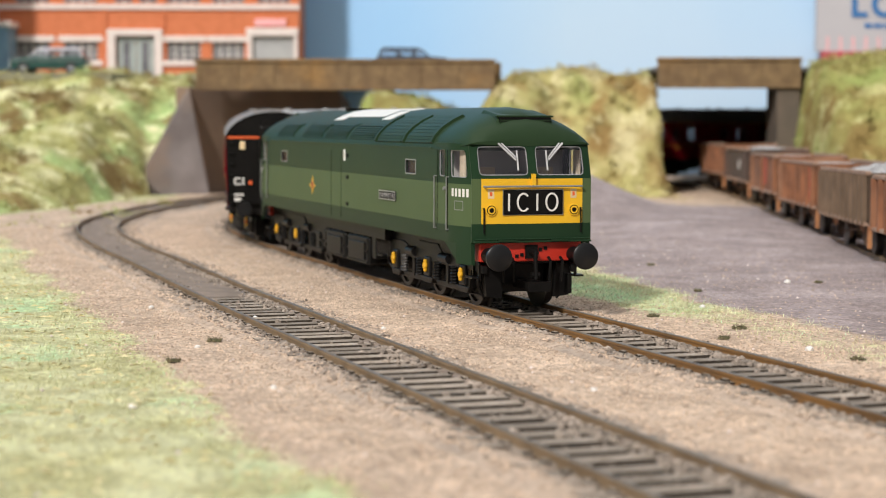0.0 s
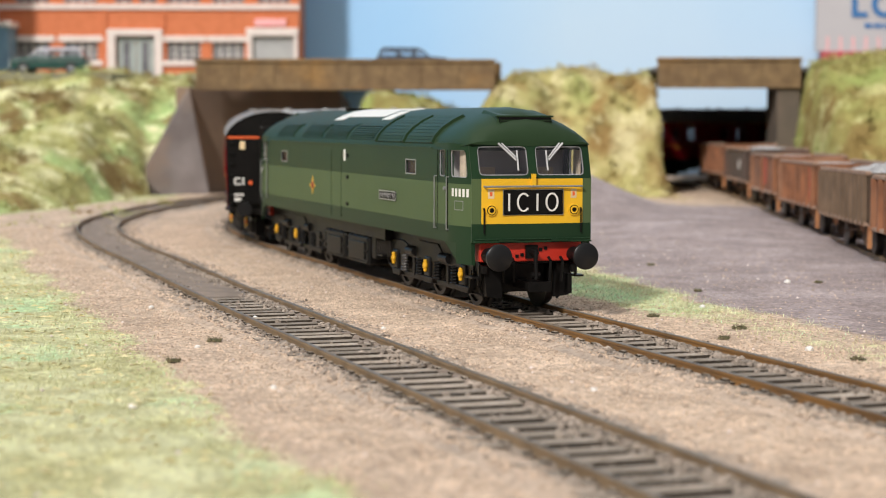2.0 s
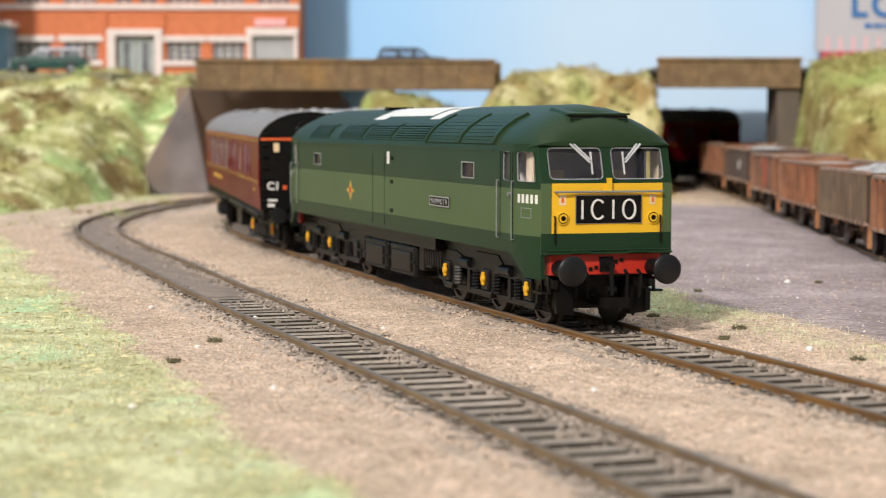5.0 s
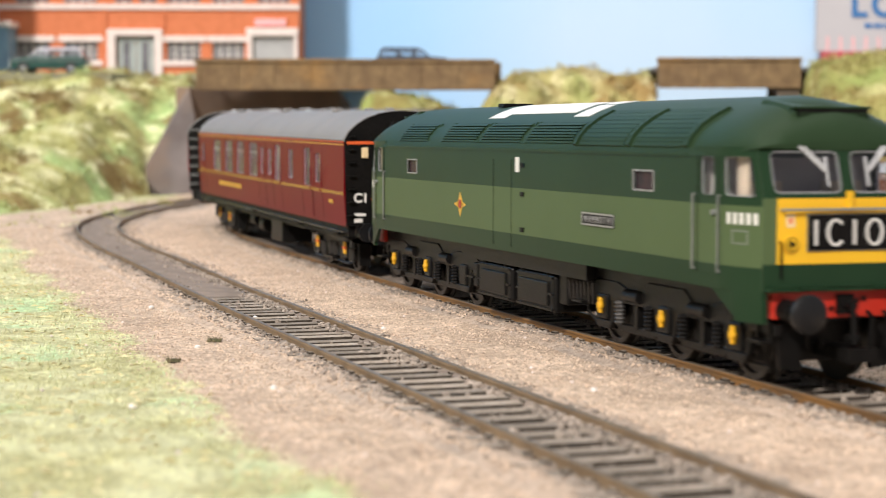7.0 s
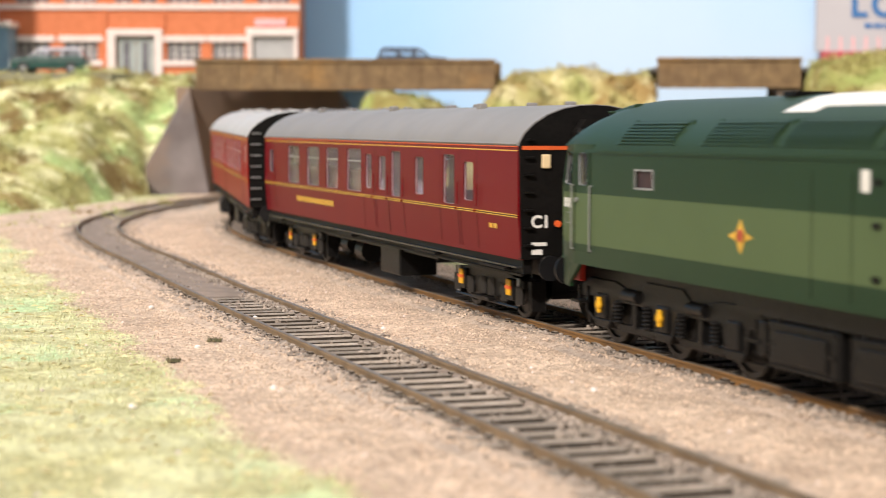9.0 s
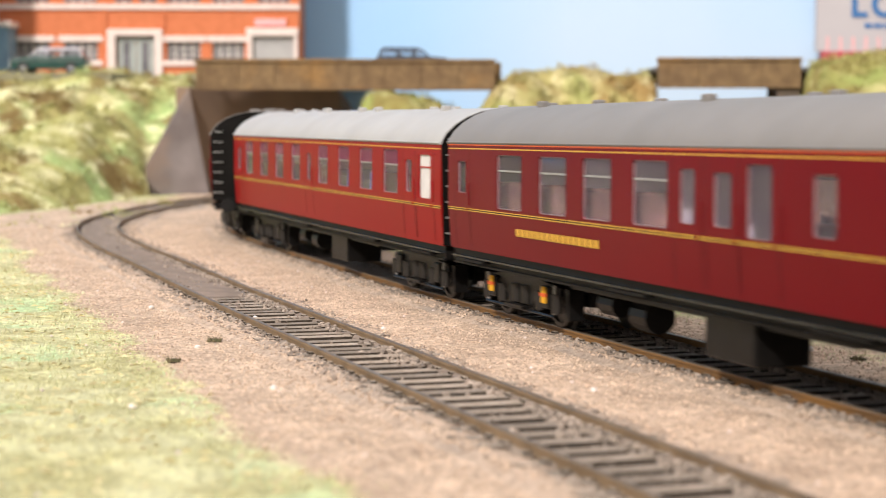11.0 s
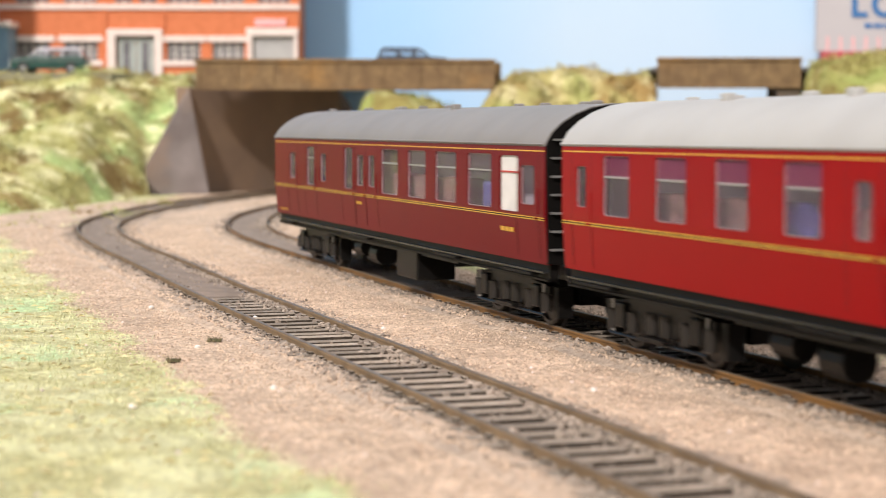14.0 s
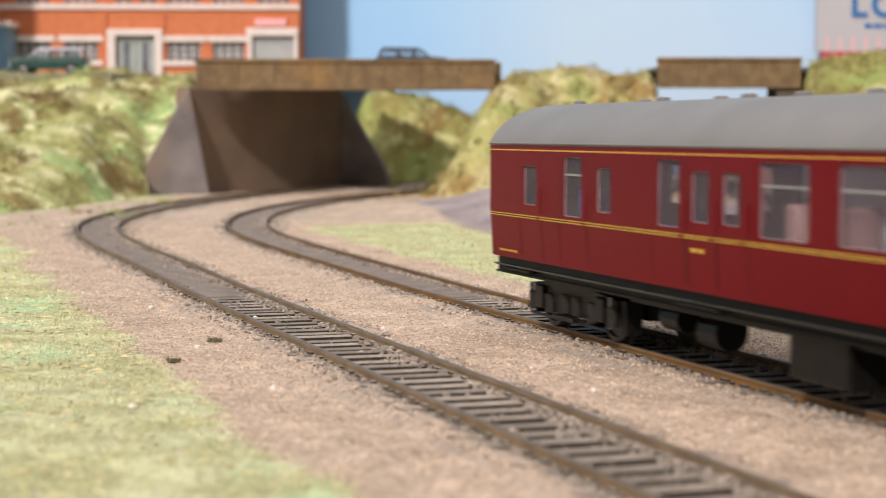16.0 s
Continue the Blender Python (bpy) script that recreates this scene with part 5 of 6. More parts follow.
    for e in (1, -1):
        end = Shape().prism([(a * 0.985, b - 0.2) for a, b in prof[:-2]] + [(-17.6, 15.6), (17.6, 15.6)], "x", *sorted((e * 128.2, e * 129.6)))
        E_ = part("end_panel", end, m_black, C, "black coach end")
        for k in range(7):
            z = 18.5 + k * 4
            part("end_step", Shape().box(*sorted((e * 129.5, e * 130.7)), -17.2 + 0.5 * max(0, k - 5), -13.4 - (1.6 if orange and e > 0 else 0), z, z + 0.45), m_frame if orange and e > 0 else m_step, E_)
        part("gangway", Shape().box(*sorted((e * 129.4, e * 133.2)), -5.6, 5.6, 14.5, 45.5), m_black, C, "black corridor gangway", bevel=1.0)
        part("gangway_cap", Shape().prism([(-5, 45), (5, 45), (3.4, 47.4), (-3.4, 47.4)], "x", *sorted((e * 129.4, e * 132.8))), m_black, C)
        for sd in (-1, 1):
            b = part("buffer", Shape().cyl((e * 128, sd * 11.4, 13.6), (e * 131.5, sd * 11.4, 13.6), 1.5, 12), m_black, C)
            part("buffer_head", Shape().cyl((e * 131.3, sd * 11.4, 13.6), (e * 132, sd * 11.4, 13.6), 2.9, 20), m_buffer, b)
        part("coupler", Shape().box(*sorted((e * 120, e * 131.5)), -2, 2, 5.4, 7.2), m_black, C)
        if orange and e > 0:
            part("end_stripe", Shape().box(129.6, 129.75, -17.6, 17.6, 40.4, 41.3), m_orange, E_)
            part("end_lamp", Shape().box(129.6, 130.4, -13.0, -10.9, 36.2, 39.4), m_ivory, E_, "small ivory end panel", bevel=0.3)
            for ch, y in (("C", -15.4), ("1", -12.7)):
                cu = bpy.data.curves.new("character", "FONT")
                cu.body, cu.size, cu.extrude, cu.offset = ch, 3.9 * MM, 0.05 * MM, 0.12 * MM
                tmp = new("character", cu)
                me = tmp.to_mesh().copy()
                bpy.data.objects.remove(tmp)
                me.materials.clear()
                me.materials.append(m_white)
                part("character", me, None, E_).matrix_basis = mm(129.7, y, 22.8, 90, 0, 90)
            part("end_mark", Shape().box(129.6, 129.8, -15.2, -11.6, 18.6, 19.4).box(129.6, 129.8, -15.2, -12.6, 16.6, 17.8), m_white, E_)
            part("end_lens", Shape().cyl((129.6, -9, 23.6), (130.2, -9, 23.6), 0.8, 10), m_orange, E_)
    # inside: floor, seat backs, partition
    part("floor", Shape().box(-127.5, 127.5, -17, 17, 15.6, 17), m_dark, C)
    part("corridor_wall", Shape().box(*inner, -8.4, -7.6, 17, 40.5), m_inner, C)
    for a, b, blue in seats:
        s = part("seat", Shape().box(a, b, -16.4, -8.6, 17, 32.5), m_seat if blue else m_seatbrown, C, "blue seat back" if blue else "brown seat back", bevel=0.8)
        part("seat_base", Shape().box(a - 5, b + 5, -16.2, -8.6, 17, 23), m_seat if blue else m_seatbrown, s)
    # under the floor
    part("underframe", Shape().box(-127, 127, -10, 10, 11.2, 15.5).box(-52, 52, -1.5, 1.5, 8, 11.5), m_frame, C)
    part("truss", Shape().box(-58, 58, -14, -13, 10.4, 11.6).box(-58, 58, 13, 14, 10.4, 11.6), m_frame, C)
    part("battery_box", Shape().box(8, 27, -15.2, -4, 3.6, 11.6), m_frame, C, bevel=0.5)
    part("battery_box", Shape().box(-24, -8, 4, 15.2, 4.2, 11.6), m_frame, C, bevel=0.5)
    part("vacuum_cylinder", Shape().cyl((-34, -8, 7), (-26, -8, 7), 3.4, 14), m_frame, C)
    part("vacuum_cylinder", Shape().cyl((42, 7, 7), (50, 7, 7), 3.4, 14), m_frame, C)
    part("dynamo", Shape().cyl((-50, -9, 8), (-42, -9, 8), 2.6, 12), m_frame, C)
    bogies = []
    for e in (1, -1):
        B = part("bogie", Shape().box(-24, 24, -5, 5, 5, 10.5), m_frame, C)
        B.matrix_basis = mm(e * 93, 0, 0)
        for sd in (-1, 1):
            fr = Shape().prism([(-24, 9.6), (-10, 11), (10, 11), (24, 9.6), (24, 7.6), (12, 7.4), (7, 4.2), (-7, 4.2), (-12, 7.4), (-24, 7.6)], "y", *sorted((sd * 11.2, sd * 12.4)))
            part("side_frame", fr, m_frame, B, bevel=0.25)
            for x in (-17.2, 17.2):
                part("axlebox", Shape().box(x - 2.4, x + 2.4, *sorted((sd * 11.8, sd * 13.4)), 4.4, 9.6), m_frame, B, bevel=0.4)
                if yellow_boxes:
                    part("axlebox_cover", Shape().box(x - 1.3, x + 1.3, *sorted((sd * 13.3, sd * 13.9)), 5.6, 9.5), m_axle, B, "yellow axlebox cover", bevel=0.3)
                    part("axlebox_band", Shape().box(x - 1.35, x + 1.35, *sorted((sd * 13.3, sd * 14.0)), 7.2, 8.0), m_orange, B)
                for dx in (-5, 5):
                    part("spring", Shape().cyl((x + dx, sd * 12.4, 3.8), (x + dx, sd * 12.4, 8), 1.3, 8), m_steel, B)
            part("bolster_spring", Shape().cyl((-3, sd * 12.2, 4.4), (-3, sd * 12.2, 8.6), 1.5, 8).cyl((3, sd * 12.2, 4.4), (3, sd * 12.2, 8.6), 1.5, 8), m_steel, B)
            part("brake_rod", Shape().cyl((-22, sd * 13.0, 3.0), (22, sd * 13.0, 3.0), 0.35, 6), m_frame, B)
            for x in (-26, -9, 9, 26):
                part("brake_shoe", Shape().prism([(x - 1.2, 9.5), (x + 1.2, 9.5), (x + 1.6, 2.6), (x - 0.6, 2.6)], "y", *sorted((sd * 8.0, sd * 11.6))), m_frame, B)
            for x in (-21.5, 21.5):
                part("hanger", Shape().cyl((x, sd * 12.6, 3.4), (x, sd * 12.6, 10), 0.45, 6), m_step, B)
            part("foot_plate", Shape().box(-6, 6, *sorted((sd * 12.6, sd * 14.6)), 3.4, 4.0), m_frame, B)
        for x in (-17.2, 17.2):
            WHEELS.extend(wheelset(B, x, 6.8))
        bogies.append((B, e * 93))
    return C, bogies


COACHES = [
    build_coach("maroon model coach with a grey roof and orange cantrail stripe", m_maroon, m_croof,
                [(-121.5, -115.5, 29.3, 37.2), (-93.5, -77.4, 26.3, 38.9), (-66.7, -50.9, 26.3, 38.9), (-42, -27.4, 26.3, 38.9), (-17.2, -1.4, 26.3, 38.9), (3.5, 9.8, 27.6, 37.6), (17, 24, 27.6, 37.2),
                 (29.3, 38.3, 26.2, 38.8), (51.5, 58.9, 27.6, 37.6), (75.4, 84.4, 26.2, 38.6), (91.4, 98.5, 27.6, 37.1)], [], True,
                [(-100, -97, 0), (-73.5, -70.5, 0), (-48, -45, 0), (-23.5, -20.5, 0)], [(-81, -31, 20.6, 22.3), (110, 117, 21.9, 23)], True, (-126, 26), m_cglass),
    build_coach("bright maroon model coach with a pale grey roof and large windows", m_crimson, m_croof2,
                [(-121, -115.8, 28.7, 37.2), (-107.2, -94.4, 27.4, 39.5), (-82.4, -69.2, 27.4, 39.5), (-57.8, -45.4, 27.4, 39.5), (-33.4, -21.2, 27.4, 39.5), (-11.5, -6.5, 27.9, 36.9), (2.9, 15.3, 27.4, 39.5),
                 (27.9, 40.7, 27.4, 39.5), (52.5, 66, 27.4, 39.5), (77.3, 91.4, 27.4, 39.5), (98.7, 104.2, 28.2, 37), (110.7, 120.6, 27.1, 38.5)], [110.7], False,
                [(-91, -87, 0), (-66, -62, 0), (-42, -38, 1), (-18, -14, 0), (19, 23, 0), (31, 37, 1), (56, 63, 1), (69, 73, 0)], [], False, (-126, 126), m_toplight),
    build_coach("maroon model brake coach with a grey roof, last of the train", m_maroon, m_croof,
                [(-107, -99, 28, 36.8), (-83.2, -73.4, 26.4, 39), (-65.5, -58.4, 28, 37), (-36.8, -27.3, 26.7, 39.2), (-22.5, -15.3, 28, 37.2), (-10.4, -3.5, 28, 37.2), (3.2, 19.6, 26.5, 39.2), (28.5, 44.4, 26.5, 39.2),
                 (52.5, 69.2, 26.5, 39.2), (78, 95, 26.5, 39.2), (100.6, 112.8, 26.3, 39), (114.3, 122.9, 28.2, 37)], [100.6], False,
                [(-80, -76, 1), (8, 12, 0), (22.5, 26, 0), (46.5, 50, 0), (60, 64, 0), (83, 91, 1)], [(101.5, 112, 21.6, 22.6), (-22.5, -15, 22.6, 23.4), (-123.7, -110, 16.8, 17.3)], False, (0, 126), m_cglass),
]


# ---- wagons on the siding ----
def siding(d):
    return float(np.interp(d, [200, 594, 686, 805, 1052, 1189, 1400], [150, 161.8, 165.4, 171, 185, 186, 184]))


m_wrust = surf("wagon_rust", (0.30, 0.125, 0.06), (0.17, 0.075, 0.04), 9, 0.85, c3=(0.36, 0.20, 0.12), bump=0.3, bsize=1.5)
m_wbrown = surf("wagon_brown", (0.19, 0.125, 0.08), (0.12, 0.08, 0.05), 9, 0.85, c3=(0.22, 0.14, 0.09), bump=0.3, bsize=1.5)
m_wdark = surf("wagon_dark_brown", (0.10, 0.065, 0.05), (0.07, 0.05, 0.04), 9, 0.85, c3=(0.14, 0.08, 0.06))
m_wframe = surf("wagon_underframe", (0.05, 0.036, 0.028), (0.15, 0.085, 0.048), 6, 0.9, bump=0.4, bsize=1.0)
m_wpost = surf("bright_rust", (0.42, 0.19, 0.08), (0.30, 0.12, 0.05), 6, 0.85)
m_wedge = surf("dusty_top_edge", (0.38, 0.26, 0.19), (0.26, 0.16, 0.11), 8, 0.85)
m_load = surf("stone_load", (0.42, 0.42, 0.43), (0.30, 0.30, 0.31), 4, 0.95, per="island")
m_patch = surf("grey_patch", (0.40, 0.40, 0.42), (0.32, 0.32, 0.34), 6, 0.8)
m_wred = surf("faded_red_patch", (0.45, 0.09, 0.05), (0.36, 0.08, 0.05), 6, 0.8)


def build_wagon(d, length, paint, ribs, load, patches, words):
    u = siding(d)
    W = thing("wagon", words, "railway wagon", lay(u, d, level(d), math.degrees(math.atan2(siding(d - 40) - siding(d + 40), 80))), group="wagons on the siding")
    h = length / 2
    z0, z1 = 11.8, 29.0
    for sd in (-1, 1):
        # brown wagon: darker side paint stands for the shade between its ribs
        part("side", Shape().box(*sorted((sd * 15.2, sd * 16.2)), -h, h, z0, z1), m_wdark if paint is m_wbrown else paint, W)
        part("top_rail", Shape().box(*sorted((sd * 14.8, sd * 17.0)), -h - 0.4, h + 0.4, z1 - 0.6, z1 + 0.9), m_wedge, W, bevel=0.3)
        for k in range(ribs):
            y = -h + 1.5 + (2 * h - 3) * k / (ribs - 1)
            part("rib", Shape().box(*sorted((sd * 16.0, sd * 17.9)), y - 0.8, y + 0.8, z0 - 0.6, z1 - 0.5), paint, W)
        for y0, y1, p, q, mt in patches:
            part("patch", Shape().box(*sorted((sd * 16.1, sd * 16.5)), y0, y1, p, q), mt, W)
        part("solebar", Shape().box(*sorted((sd * 10.5, sd * 12)), -h, h, 8.6, 11.6), m_wframe, W)
        for y in (-h * 0.58, h * 0.58):
            part("axle_guard", Shape().prism([(y - 5.5, 9.5), (y + 5.5, 9.5), (y + 2.2, 4), (y - 2.2, 4)], "x", *sorted((sd * 11.2, sd * 12.2))), m_wframe, W)
            part("axlebox", Shape().box(*sorted((sd * 12, sd * 13.6)), y - 2, y + 2, 4.5, 8.6).box(*sorted((sd * 12, sd * 13)), y - 6, y + 6, 8.6, 9.8), m_wframe, W, bevel=0.4)
        part("bottom_rail", Shape().box(*sorted((sd * 15.0, sd * 17.4)), -h, h, z0 - 1.0, z0 + 0.4), m_wedge, W, bevel=0.2)
        for y in (-h * 0.58, h * 0.58):
            part("leaf_spring", Shape().prism([(y - 7, 9.4), (y, 10.4), (y + 7, 9.4), (y + 5, 8.4), (y, 7.6), (y - 5, 8.4)], "x", *sorted((sd * 12.6, sd * 13.8))), m_wpost, W)
            for g in (-1, 1):
                part("spring_shoe", Shape().box(*sorted((sd * 12.0, sd * 14.2)), y + g * 7.4 - 0.8, y + g * 7.4 + 0.8, 7.8, 11.4), m_wframe, W)
        part("vee_hanger", Shape().prism([(-5, 11.4), (-3.6, 11.4), (0.2, 5.2), (3.6, 11.4), (5, 11.4), (0.8, 4.2), (-0.6, 4.2)], "x", *sorted((sd * 12.6, sd * 13.4))), m_wframe, W)
        part("end_post", Shape().box(*sorted((sd * 14.2, sd * 15.6)), -h + 0.5, -h + 2.5, 3.0, z0), m_wpost, W, "bright rusty end post")
        part("brake_lever", Shape().cyl((sd * 13.4, -h * 0.75, 9.8), (sd * 13.4, h * 0.2, 6.5), 0.5, 6).box(*sorted((sd * 12.8, sd * 14.2)), -h * 0.78, -h * 0.68, 3.5, 12), m_wframe, W)
    for e in (-1, 1):
        part("end", Shape().box(-16.2, 16.2, *sorted((e * (h - 1), e * h)), z0, z1 + 0.3), paint, W)
        for x in (-9, 0, 9):
            part("end_rib", Shape().box(x - 0.8, x + 0.8, *sorted((e * h, e * (h + 1.2))), z0, z1), paint, W)
        for sd in (-1, 1):
            part("buffer", Shape().cyl((sd * 11.4, e * h, 12.4), (sd * 11.4, e * (h + 4.6), 12.4), 1.4, 10).cyl((sd * 11.4, e * (h + 4.4), 12.4), (sd * 11.4, e * (h + 5.2), 12.4), 2.8, 14), m_wframe, W)
    part("floor", Shape().box(-15.6, 15.6, -h, h, 11.2, 12.6), m_wframe, W)
    for y in (-h * 0.58, h * 0.58):
        wh = Shape()
        for sd in (-1, 1):
            wh.cyl((sd * 7.4, y, 6.2), (sd * 9.8, y, 6.2), 6.2, 20).cyl((sd * 7, y, 6.2), (sd * 7.5, y, 6.2), 6.8, 20)
        part("wheelset", wh.cyl((-9, y, 6.2), (9, y, 6.2), 1.1, 8), m_steel, W)
    if load:
        ld = Shape()
        rnd = random.Random(int(d))
        ld.box(-15, 15, -h + 1.2, h - 1.2, 12.6, 27)
        for _ in range(700):
            x, y = rnd.uniform(-14, 14), rnd.uniform(-h + 2.5, h - 2.5)
            z = 26.4 + load * math.cos(x / 15 * 1.5) * math.cos(y / h * 1.5)
            grain(ld, (x, y, z, rnd.uniform(0.9, 1.9), rnd.uniform(0, 6.3)))
        for x in range(-12, 13, 4):
            ld.box(x - 2, x + 2, -h * 0.8, h * 0.8, 25.8, 26.2 + load * 0.8 * math.cos(x / 15 * 1.5))
        tagged(part("stone_load", ld, m_load, W, "heap of grey stone"), kind="stuff")
    return W


build_wagon(566, 92, m_wrust, 9, 3.5, [], "rusty brown open wagon with a stone load")
build_wagon(672, 94, m_wbrown, 12, 4.5, [(-28, -22, 14, 27, m_patch), (18, 27, 13, 27, m_patch), (-32, -30.5, 14, 26, m_white)], "dark brown ribbed open wagon with a stone load")
build_wagon(786, 100, m_wrust, 8, 1.5, [(-36, -29, 14, 28, m_wred)], "rusty red-brown ribbed open wagon on the siding")
build_wagon(904, 96, m_wrust, 3, 1.5, [(-10, 12, 15, 28, m_wred)], "faded rusty open wagon with a red patch")
build_wagon(1034, 96, m_wdark, 2, 3.0, [(-14, -11, 18, 23, m_white)], "dark brown open wagon with a stone load")
build_wagon(1142, 90, m_wrust, 6, 0, [], "rusty empty open wagon at the bridge")
sx = [siding(d) for d in range(250, 1330, 5)]
strack = thing("siding_track", "rusty siding track half buried in the yard", "railway track", LAY, kind="structure")
for sd in (-1, 1):
    part("rail", Shape().loft([[(siding(d) + sd * 8.87 + a, d, level(d) + b) for a, b in ((-0.6, -2.6), (0.6, -2.6), (0.6, 0), (-0.6, 0))] for d in range(250, 1330, 15)]), m_rail, strack)
sme = Shape().box(-15, 15, -1.5, 1.5, -1, 0).mesh("sleeper", m_sleeper)
for k in range(90):
    o = part("sleeper", sme, None, strack)
    o.matrix_basis = mm(siding(420 + 9 * k), 420 + 9 * k, level(420 + 9 * k) - 2.2)


# ---- cars on the road ----
m_cargreen = surf("car_green", (0.02, 0.075, 0.06), (0.016, 0.06, 0.05), 12, 0.3)
m_cardark = surf("car_dark_blue", (0.03, 0.04, 0.06), None, 12, 0.3)
m_carglass = glass("car_window", (0.80, 0.84, 0.88), 0.02, (0.4, 0.42, 0.46), 0.10)
m_chrome = surf("car_chrome", (0.75, 0.76, 0.78), None, 5, 0.15, 0.9)
m_cartop = surf("pale_car_top", (0.50, 0.48, 0.52), (0.42, 0.40, 0.45), 8, 0.3)
m_tyre = surf("tyre", (0.015, 0.015, 0.015), None, 4, 0.8)


def build_car(label, paint, top, m):
    c = thing("car", label, "car", m)
    low = [(-26, 4.0), (-26.8, 8), (-25.5, 11.2), (-13, 12.3), (24.6, 12.5), (26.2, 11), (26.6, 8), (26, 4.0)]
    part("body", Shape().loft([[(x * q, y, z - dz * (z > 10)) for x, z in low] for y, q, dz in ((-10.2, 0.985, 0.7), (-9.5, 1, 0), (9.5, 1, 0), (10.2, 0.985, 0.7))]), paint, c, bevel=0.5)
    roof = [(-7.6, 17.6), (-4, 18.7), (19.5, 18.9), (23, 17.8), (22.6, 17.2), (-7.0, 17.1)]
    part("roof", Shape().loft([[(x, y, z - dz) for x, z in roof] for y, dz in ((-8.9, 0.5), (-7.8, 0), (7.8, 0), (8.9, 0.5))]), top, c, bevel=0.3)
    for sd in (-1, 1):
        for xa, xb in ((-12.6, -7.4), (-0.6, -0.6), (10.4, 10.4), (24.0, 22.4)):
            part("pillar", Shape().loft([[(xa + dx, sd * y, 12.2) for dx, y in ((-0.55, 9.9), (0.55, 9.9), (0.55, 9.2), (-0.55, 9.2))], [(xb + dx, sd * y, 17.4) for dx, y in ((-0.55, 8.9), (0.55, 8.9), (0.55, 8.2), (-0.55, 8.2))]]), top, c)
        w = part("side_glass", Shape().prism([(-12, 12.3), (23.6, 12.3), (22, 17.3), (-7, 17.3)], "y", *sorted((sd * 9.0, sd * 9.1))), m_carglass, c)
        w.visible_shadow = False
        part("chrome_strip", Shape().box(-25, 25.6, *sorted((sd * 10.1, sd * 10.35)), 9.3, 9.8), m_chrome, c)
        part("headlamp", Shape().cyl((-26.3, sd * 7.2, 8.8), (-27.2, sd * 7.2, 8.8), 1.3, 12), m_chrome, c)
    for q in ([(-13, 12.3), (-7.8, 17.4), (-7.5, 17.4), (-12.7, 12.3)], [(24.2, 12.3), (22.6, 17.3), (22.3, 17.3), (23.9, 12.3)]):
        part("windscreen", Shape().prism(q, "y", -8.7, 8.7), m_carglass, c).visible_shadow = False
    for x in (-3, 8):
        part("seat", Shape().box(x, x + 2, -7.6, 7.6, 11, 15.6), m_tyre, c, bevel=0.4)
    for x in (-17, 16.5):
        for sd in (-1, 1):
            t = part("wheel", Shape().cyl((x, sd * 8.2, 4.2), (x, sd * 10.6, 4.2), 4.2, 20), m_tyre, c, smooth=40)
            part("hubcap", Shape().cyl((x, sd * 10.5, 4.2), (x, sd * 10.9, 4.2), 2.3, 16), m_chrome, t)
    for e in (-1, 1):
        part("bumper", Shape().box(*sorted((e * 26, e * 27.6)), -9.6, 9.6, 5, 7), m_chrome, c, bevel=0.4)
    return c


build_car("green estate car with chrome trim parked on the road", m_cargreen, m_cartop, lay(-261, 1208, 82.5) @ Matrix.Scale(0.94, 4))
build_car("dark car on the bridge road behind the parapet", m_cardark, m_cardark, lay(-20, 1160, 82, 180) @ Matrix.Scale(0.87, 4))


# ---- bits lying about ----
m_pebble = surf("white_chip", (0.85, 0.82, 0.78), None, 3, 0.5)
m_moss = surf("dark_moss", (0.09, 0.09, 0.045), (0.16, 0.13, 0.07), 2, 0.95, per="island")


def lump(r, seed):
    rnd = random.Random(seed)
    bm = bmesh.new()
    bmesh.ops.create_icosphere(bm, subdivisions=1, radius=r)
    sh = Shape().add([(v.co.x * rnd.uniform(0.7, 1.2), v.co.y * rnd.uniform(0.7, 1.2), v.co.z * rnd.uniform(0.5, 0.8)) for v in bm.verts], [tuple(v.index for v in f.verts) for f in bm.faces])
    bm.free()
    return sh


def pebble(x, y, r, on_rail=0.0):
    solid("stone_chip", lump(r, int(x * 7)), m_pebble, "small white stone chip lying in the ballast", "stone chip", mm(x, y, ground_at(x, y) + 0.3 * r + on_rail), group="white chips")


for x, y, r in ((124, -43, 0.8), (128, -14.5, 1.1), (166, -12.5, 1.0), (188, -12.6, 1.3), (92, -67, 1.0), (146, 4.5, 0.9), (196, 30, 1.1), (236, -36, 0.8), (60, -88, 0.9), (150, -92, 0.7), (20, -130, 1.1), (235, -118, 0.9), (216, -90, 0.8), (100, 52, 0.9), (40, 110, 1.2)):
    pebble(x, y, r)


def moss(x, y, r, label):
    rnd = random.Random(int(x))
    sh = Shape()
    for _ in range(46):
        a, q = rnd.uniform(0, 6.28), rnd.uniform(0, 1) ** 0.7 * r
        px, py = math.cos(a) * q, math.sin(a) * q
        blade(sh, (px, py, 0, rnd.uniform(0.5, 1.0) * (1.3 * r - q * 0.6), rnd.uniform(0, 6.28)))
        grain(sh, (px, py, rnd.uniform(-0.1, 0.4), rnd.uniform(0.25, 0.6), a))
    solid("moss_clump", sh, m_moss, label, "moss clump", mm(x, y, ground_at(x, y)), group="dark clumps")


for x, y, r in ((138.7, -86, 1.9), (175.5, -101.4, 1.7), (119, 29, 1.6), (152, 36, 1.8), (168, 24, 1.4), (214, 31, 1.5), (60, 70, 1.2), (45, 118, 1.1), (-30, 96, 1.2)):
    moss(x, y, r, "small dark clump of dry moss on the ground")


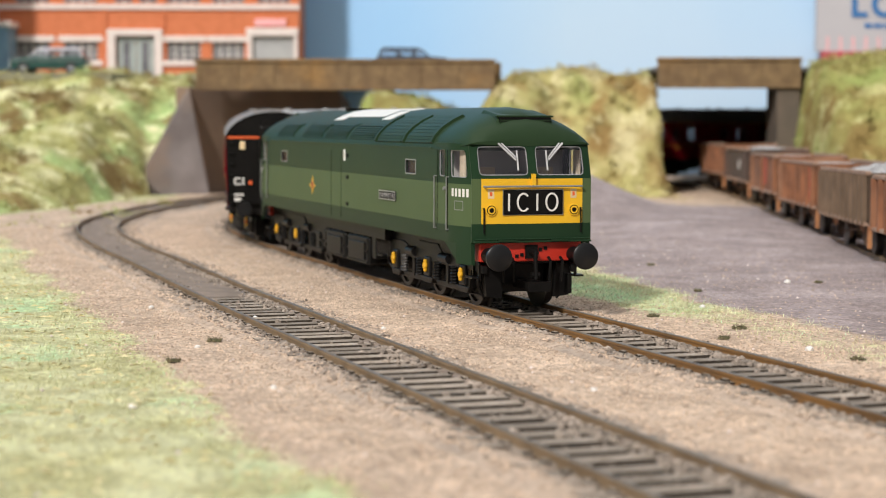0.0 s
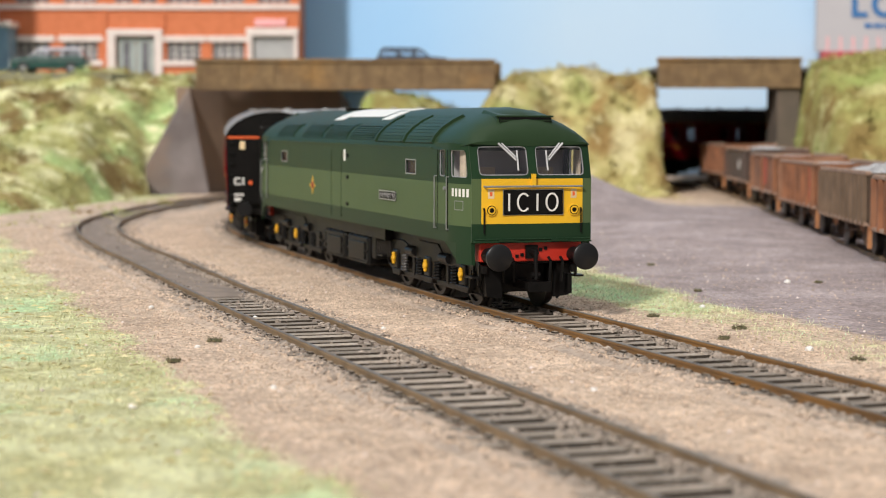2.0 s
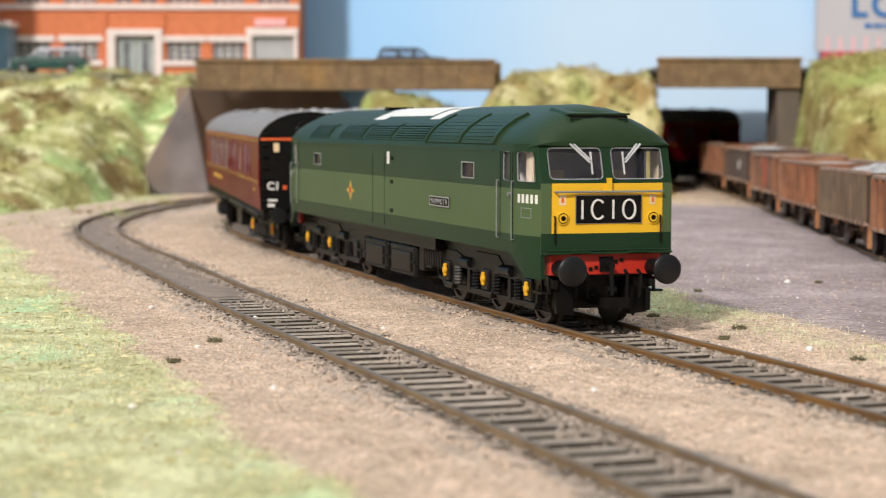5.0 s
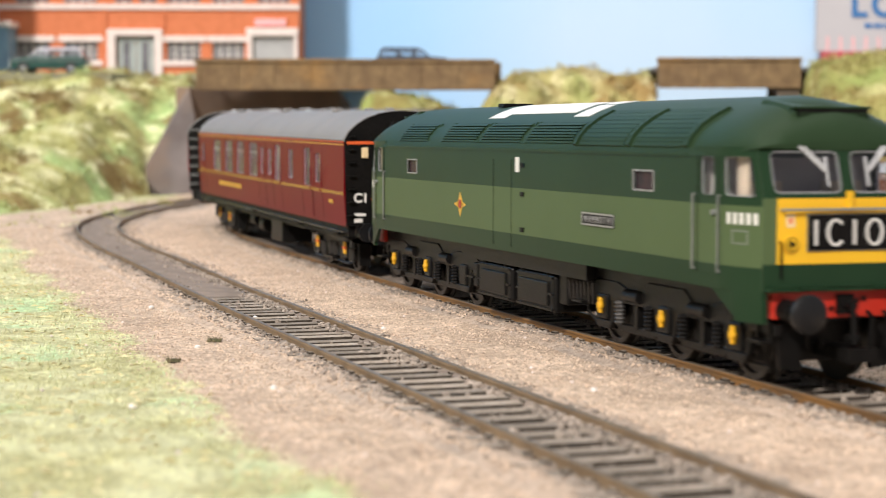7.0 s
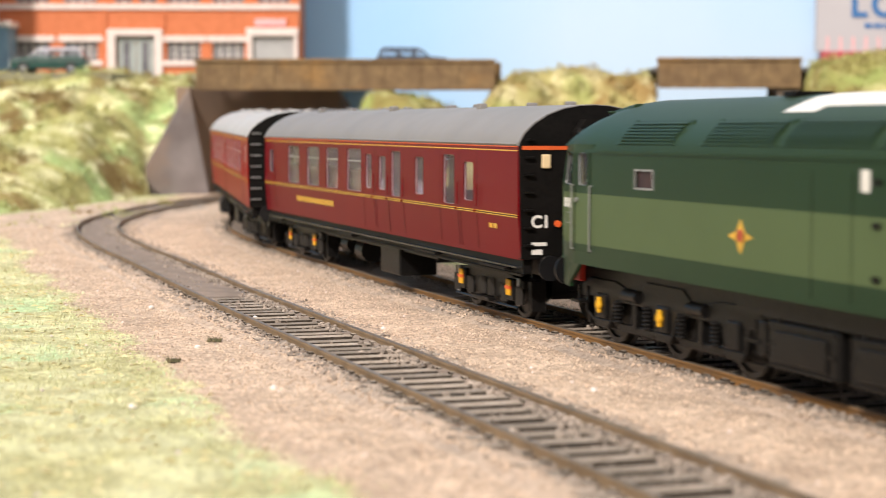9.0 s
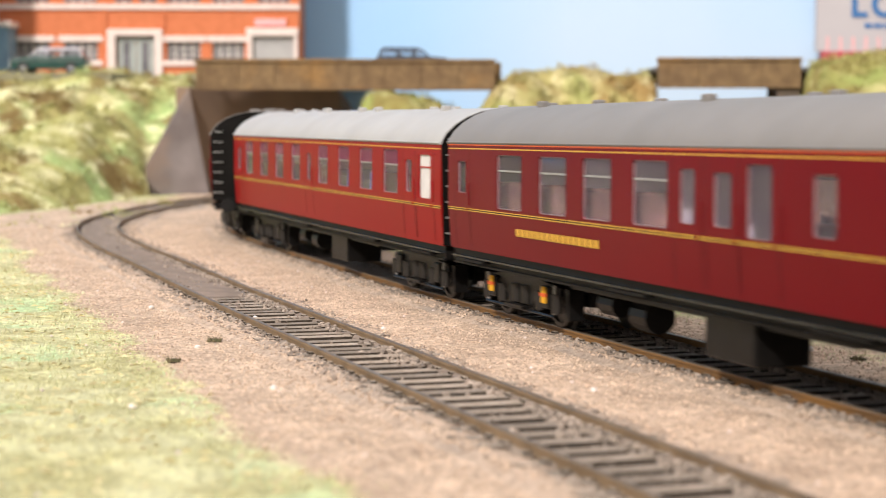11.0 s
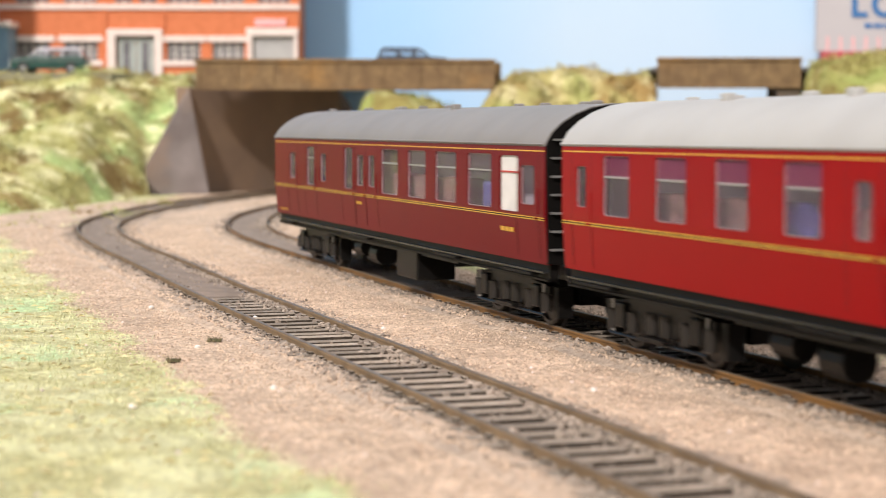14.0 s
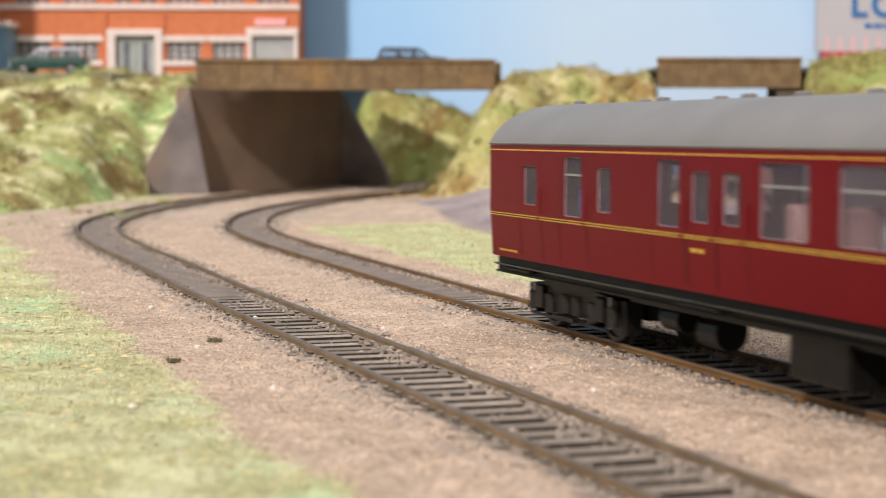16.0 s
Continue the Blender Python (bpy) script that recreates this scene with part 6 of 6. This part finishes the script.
# ---- how the train runs ----
TIMES = [0, 2.45, 2.75, 3.0, 3.5, 4.0, 6.5, 7.0, 7.5, 8.0, 8.5, 9.0, 11.5, 12.0, 12.5, 13.0, 13.5, 14.0, 14.5, 15.0, 15.5, 16.0]
RUN = [-7.7, -7.6, -5.0, -1.7, 6.0, 14.3, 106.8, 140.9, 177.0, 212.8, 249.3, 288.2, 553.7, 610.3, 667.3, 725.0, 781.5, 836.3, 891.4, 947.4, 1002.4, 1059.5]
SLOPE = []
for i in range(len(TIMES)):
    if i in (0, 1):
        SLOPE.append(0.0)
    elif i == len(TIMES) - 1:
        SLOPE.append(113.0)
    else:
        a = (RUN[i] - RUN[i - 1]) / (TIMES[i] - TIMES[i - 1])
        b = (RUN[i + 1] - RUN[i]) / (TIMES[i + 1] - TIMES[i])
        wa, wb = TIMES[i] - TIMES[i - 1], TIMES[i + 1] - TIMES[i]
        SLOPE.append((a * wb + b * wa) / (wa + wb))


def run(t):
    i = max(0, min(len(TIMES) - 2, int(np.searchsorted(TIMES, t, side="right")) - 1))
    w = TIMES[i + 1] - TIMES[i]
    q = (t - TIMES[i]) / w
    return ((2 * q ** 3 - 3 * q ** 2 + 1) * RUN[i] + (q ** 3 - 2 * q ** 2 + q) * w * SLOPE[i]
            + (-2 * q ** 3 + 3 * q ** 2) * RUN[i + 1] + (q ** 3 - q ** 2) * w * SLOPE[i + 1])


def on_line(s):
    x, y = float(np.interp(s, MS[::-1], mx[::-1])), float(np.interp(s, MS[::-1], my[::-1]))
    if s > MAIN_START:
        x += s - MAIN_START
    return Vector((x, y, level(depth(x, y))))


def heading(s):
    return on_line(s + 8) - on_line(s - 8)


def stand(s, half):
    a, b = on_line(s + half), on_line(s - half)
    d = (a - b).normalized()
    left = Vector((-d.y, d.x, 0)).normalized()
    m = Matrix((d, left, d.cross(left))).transposed().to_4x4()
    m.translation = (a + b) / 2 * MM
    return m


def motions():
    vehicles = [(LOCO, LOCO_BOGIES, 0.0, 74.0)] + [(c, b, off, 93.0) for (c, b), off in zip(COACHES, (268.1, 532.1, 799.9))]
    ts = [round(0.1 * k, 1) for k in range(161) if 0.1 * k >= 2.4 or k == 0]
    for body, bogies, off, half in vehicles:
        walk(body, [(t, stand(run(t) - off, half)) for t in ts])
        for b, x in bogies:
            rows = []
            for t in ts[::2] + [16.0] * (len(ts) % 2 == 0):
                s = run(t) - off
                m = stand(s, half)
                h = heading(s + x)
                h = m.to_3x3().inverted() @ h
                rows.append((t, mm(x, 0, 0, 0, 0, math.degrees(math.atan2(h.y, h.x)))))
            walk(b, rows)
    for w in WHEELS:
        x, r = w.location.x / MM, w.location.z / MM
        rows = [(t, mm(x, 0, r, 0, math.degrees((run(t) - run(0)) / r), 0)) for t in ts]
        walk(w, rows)


motions()
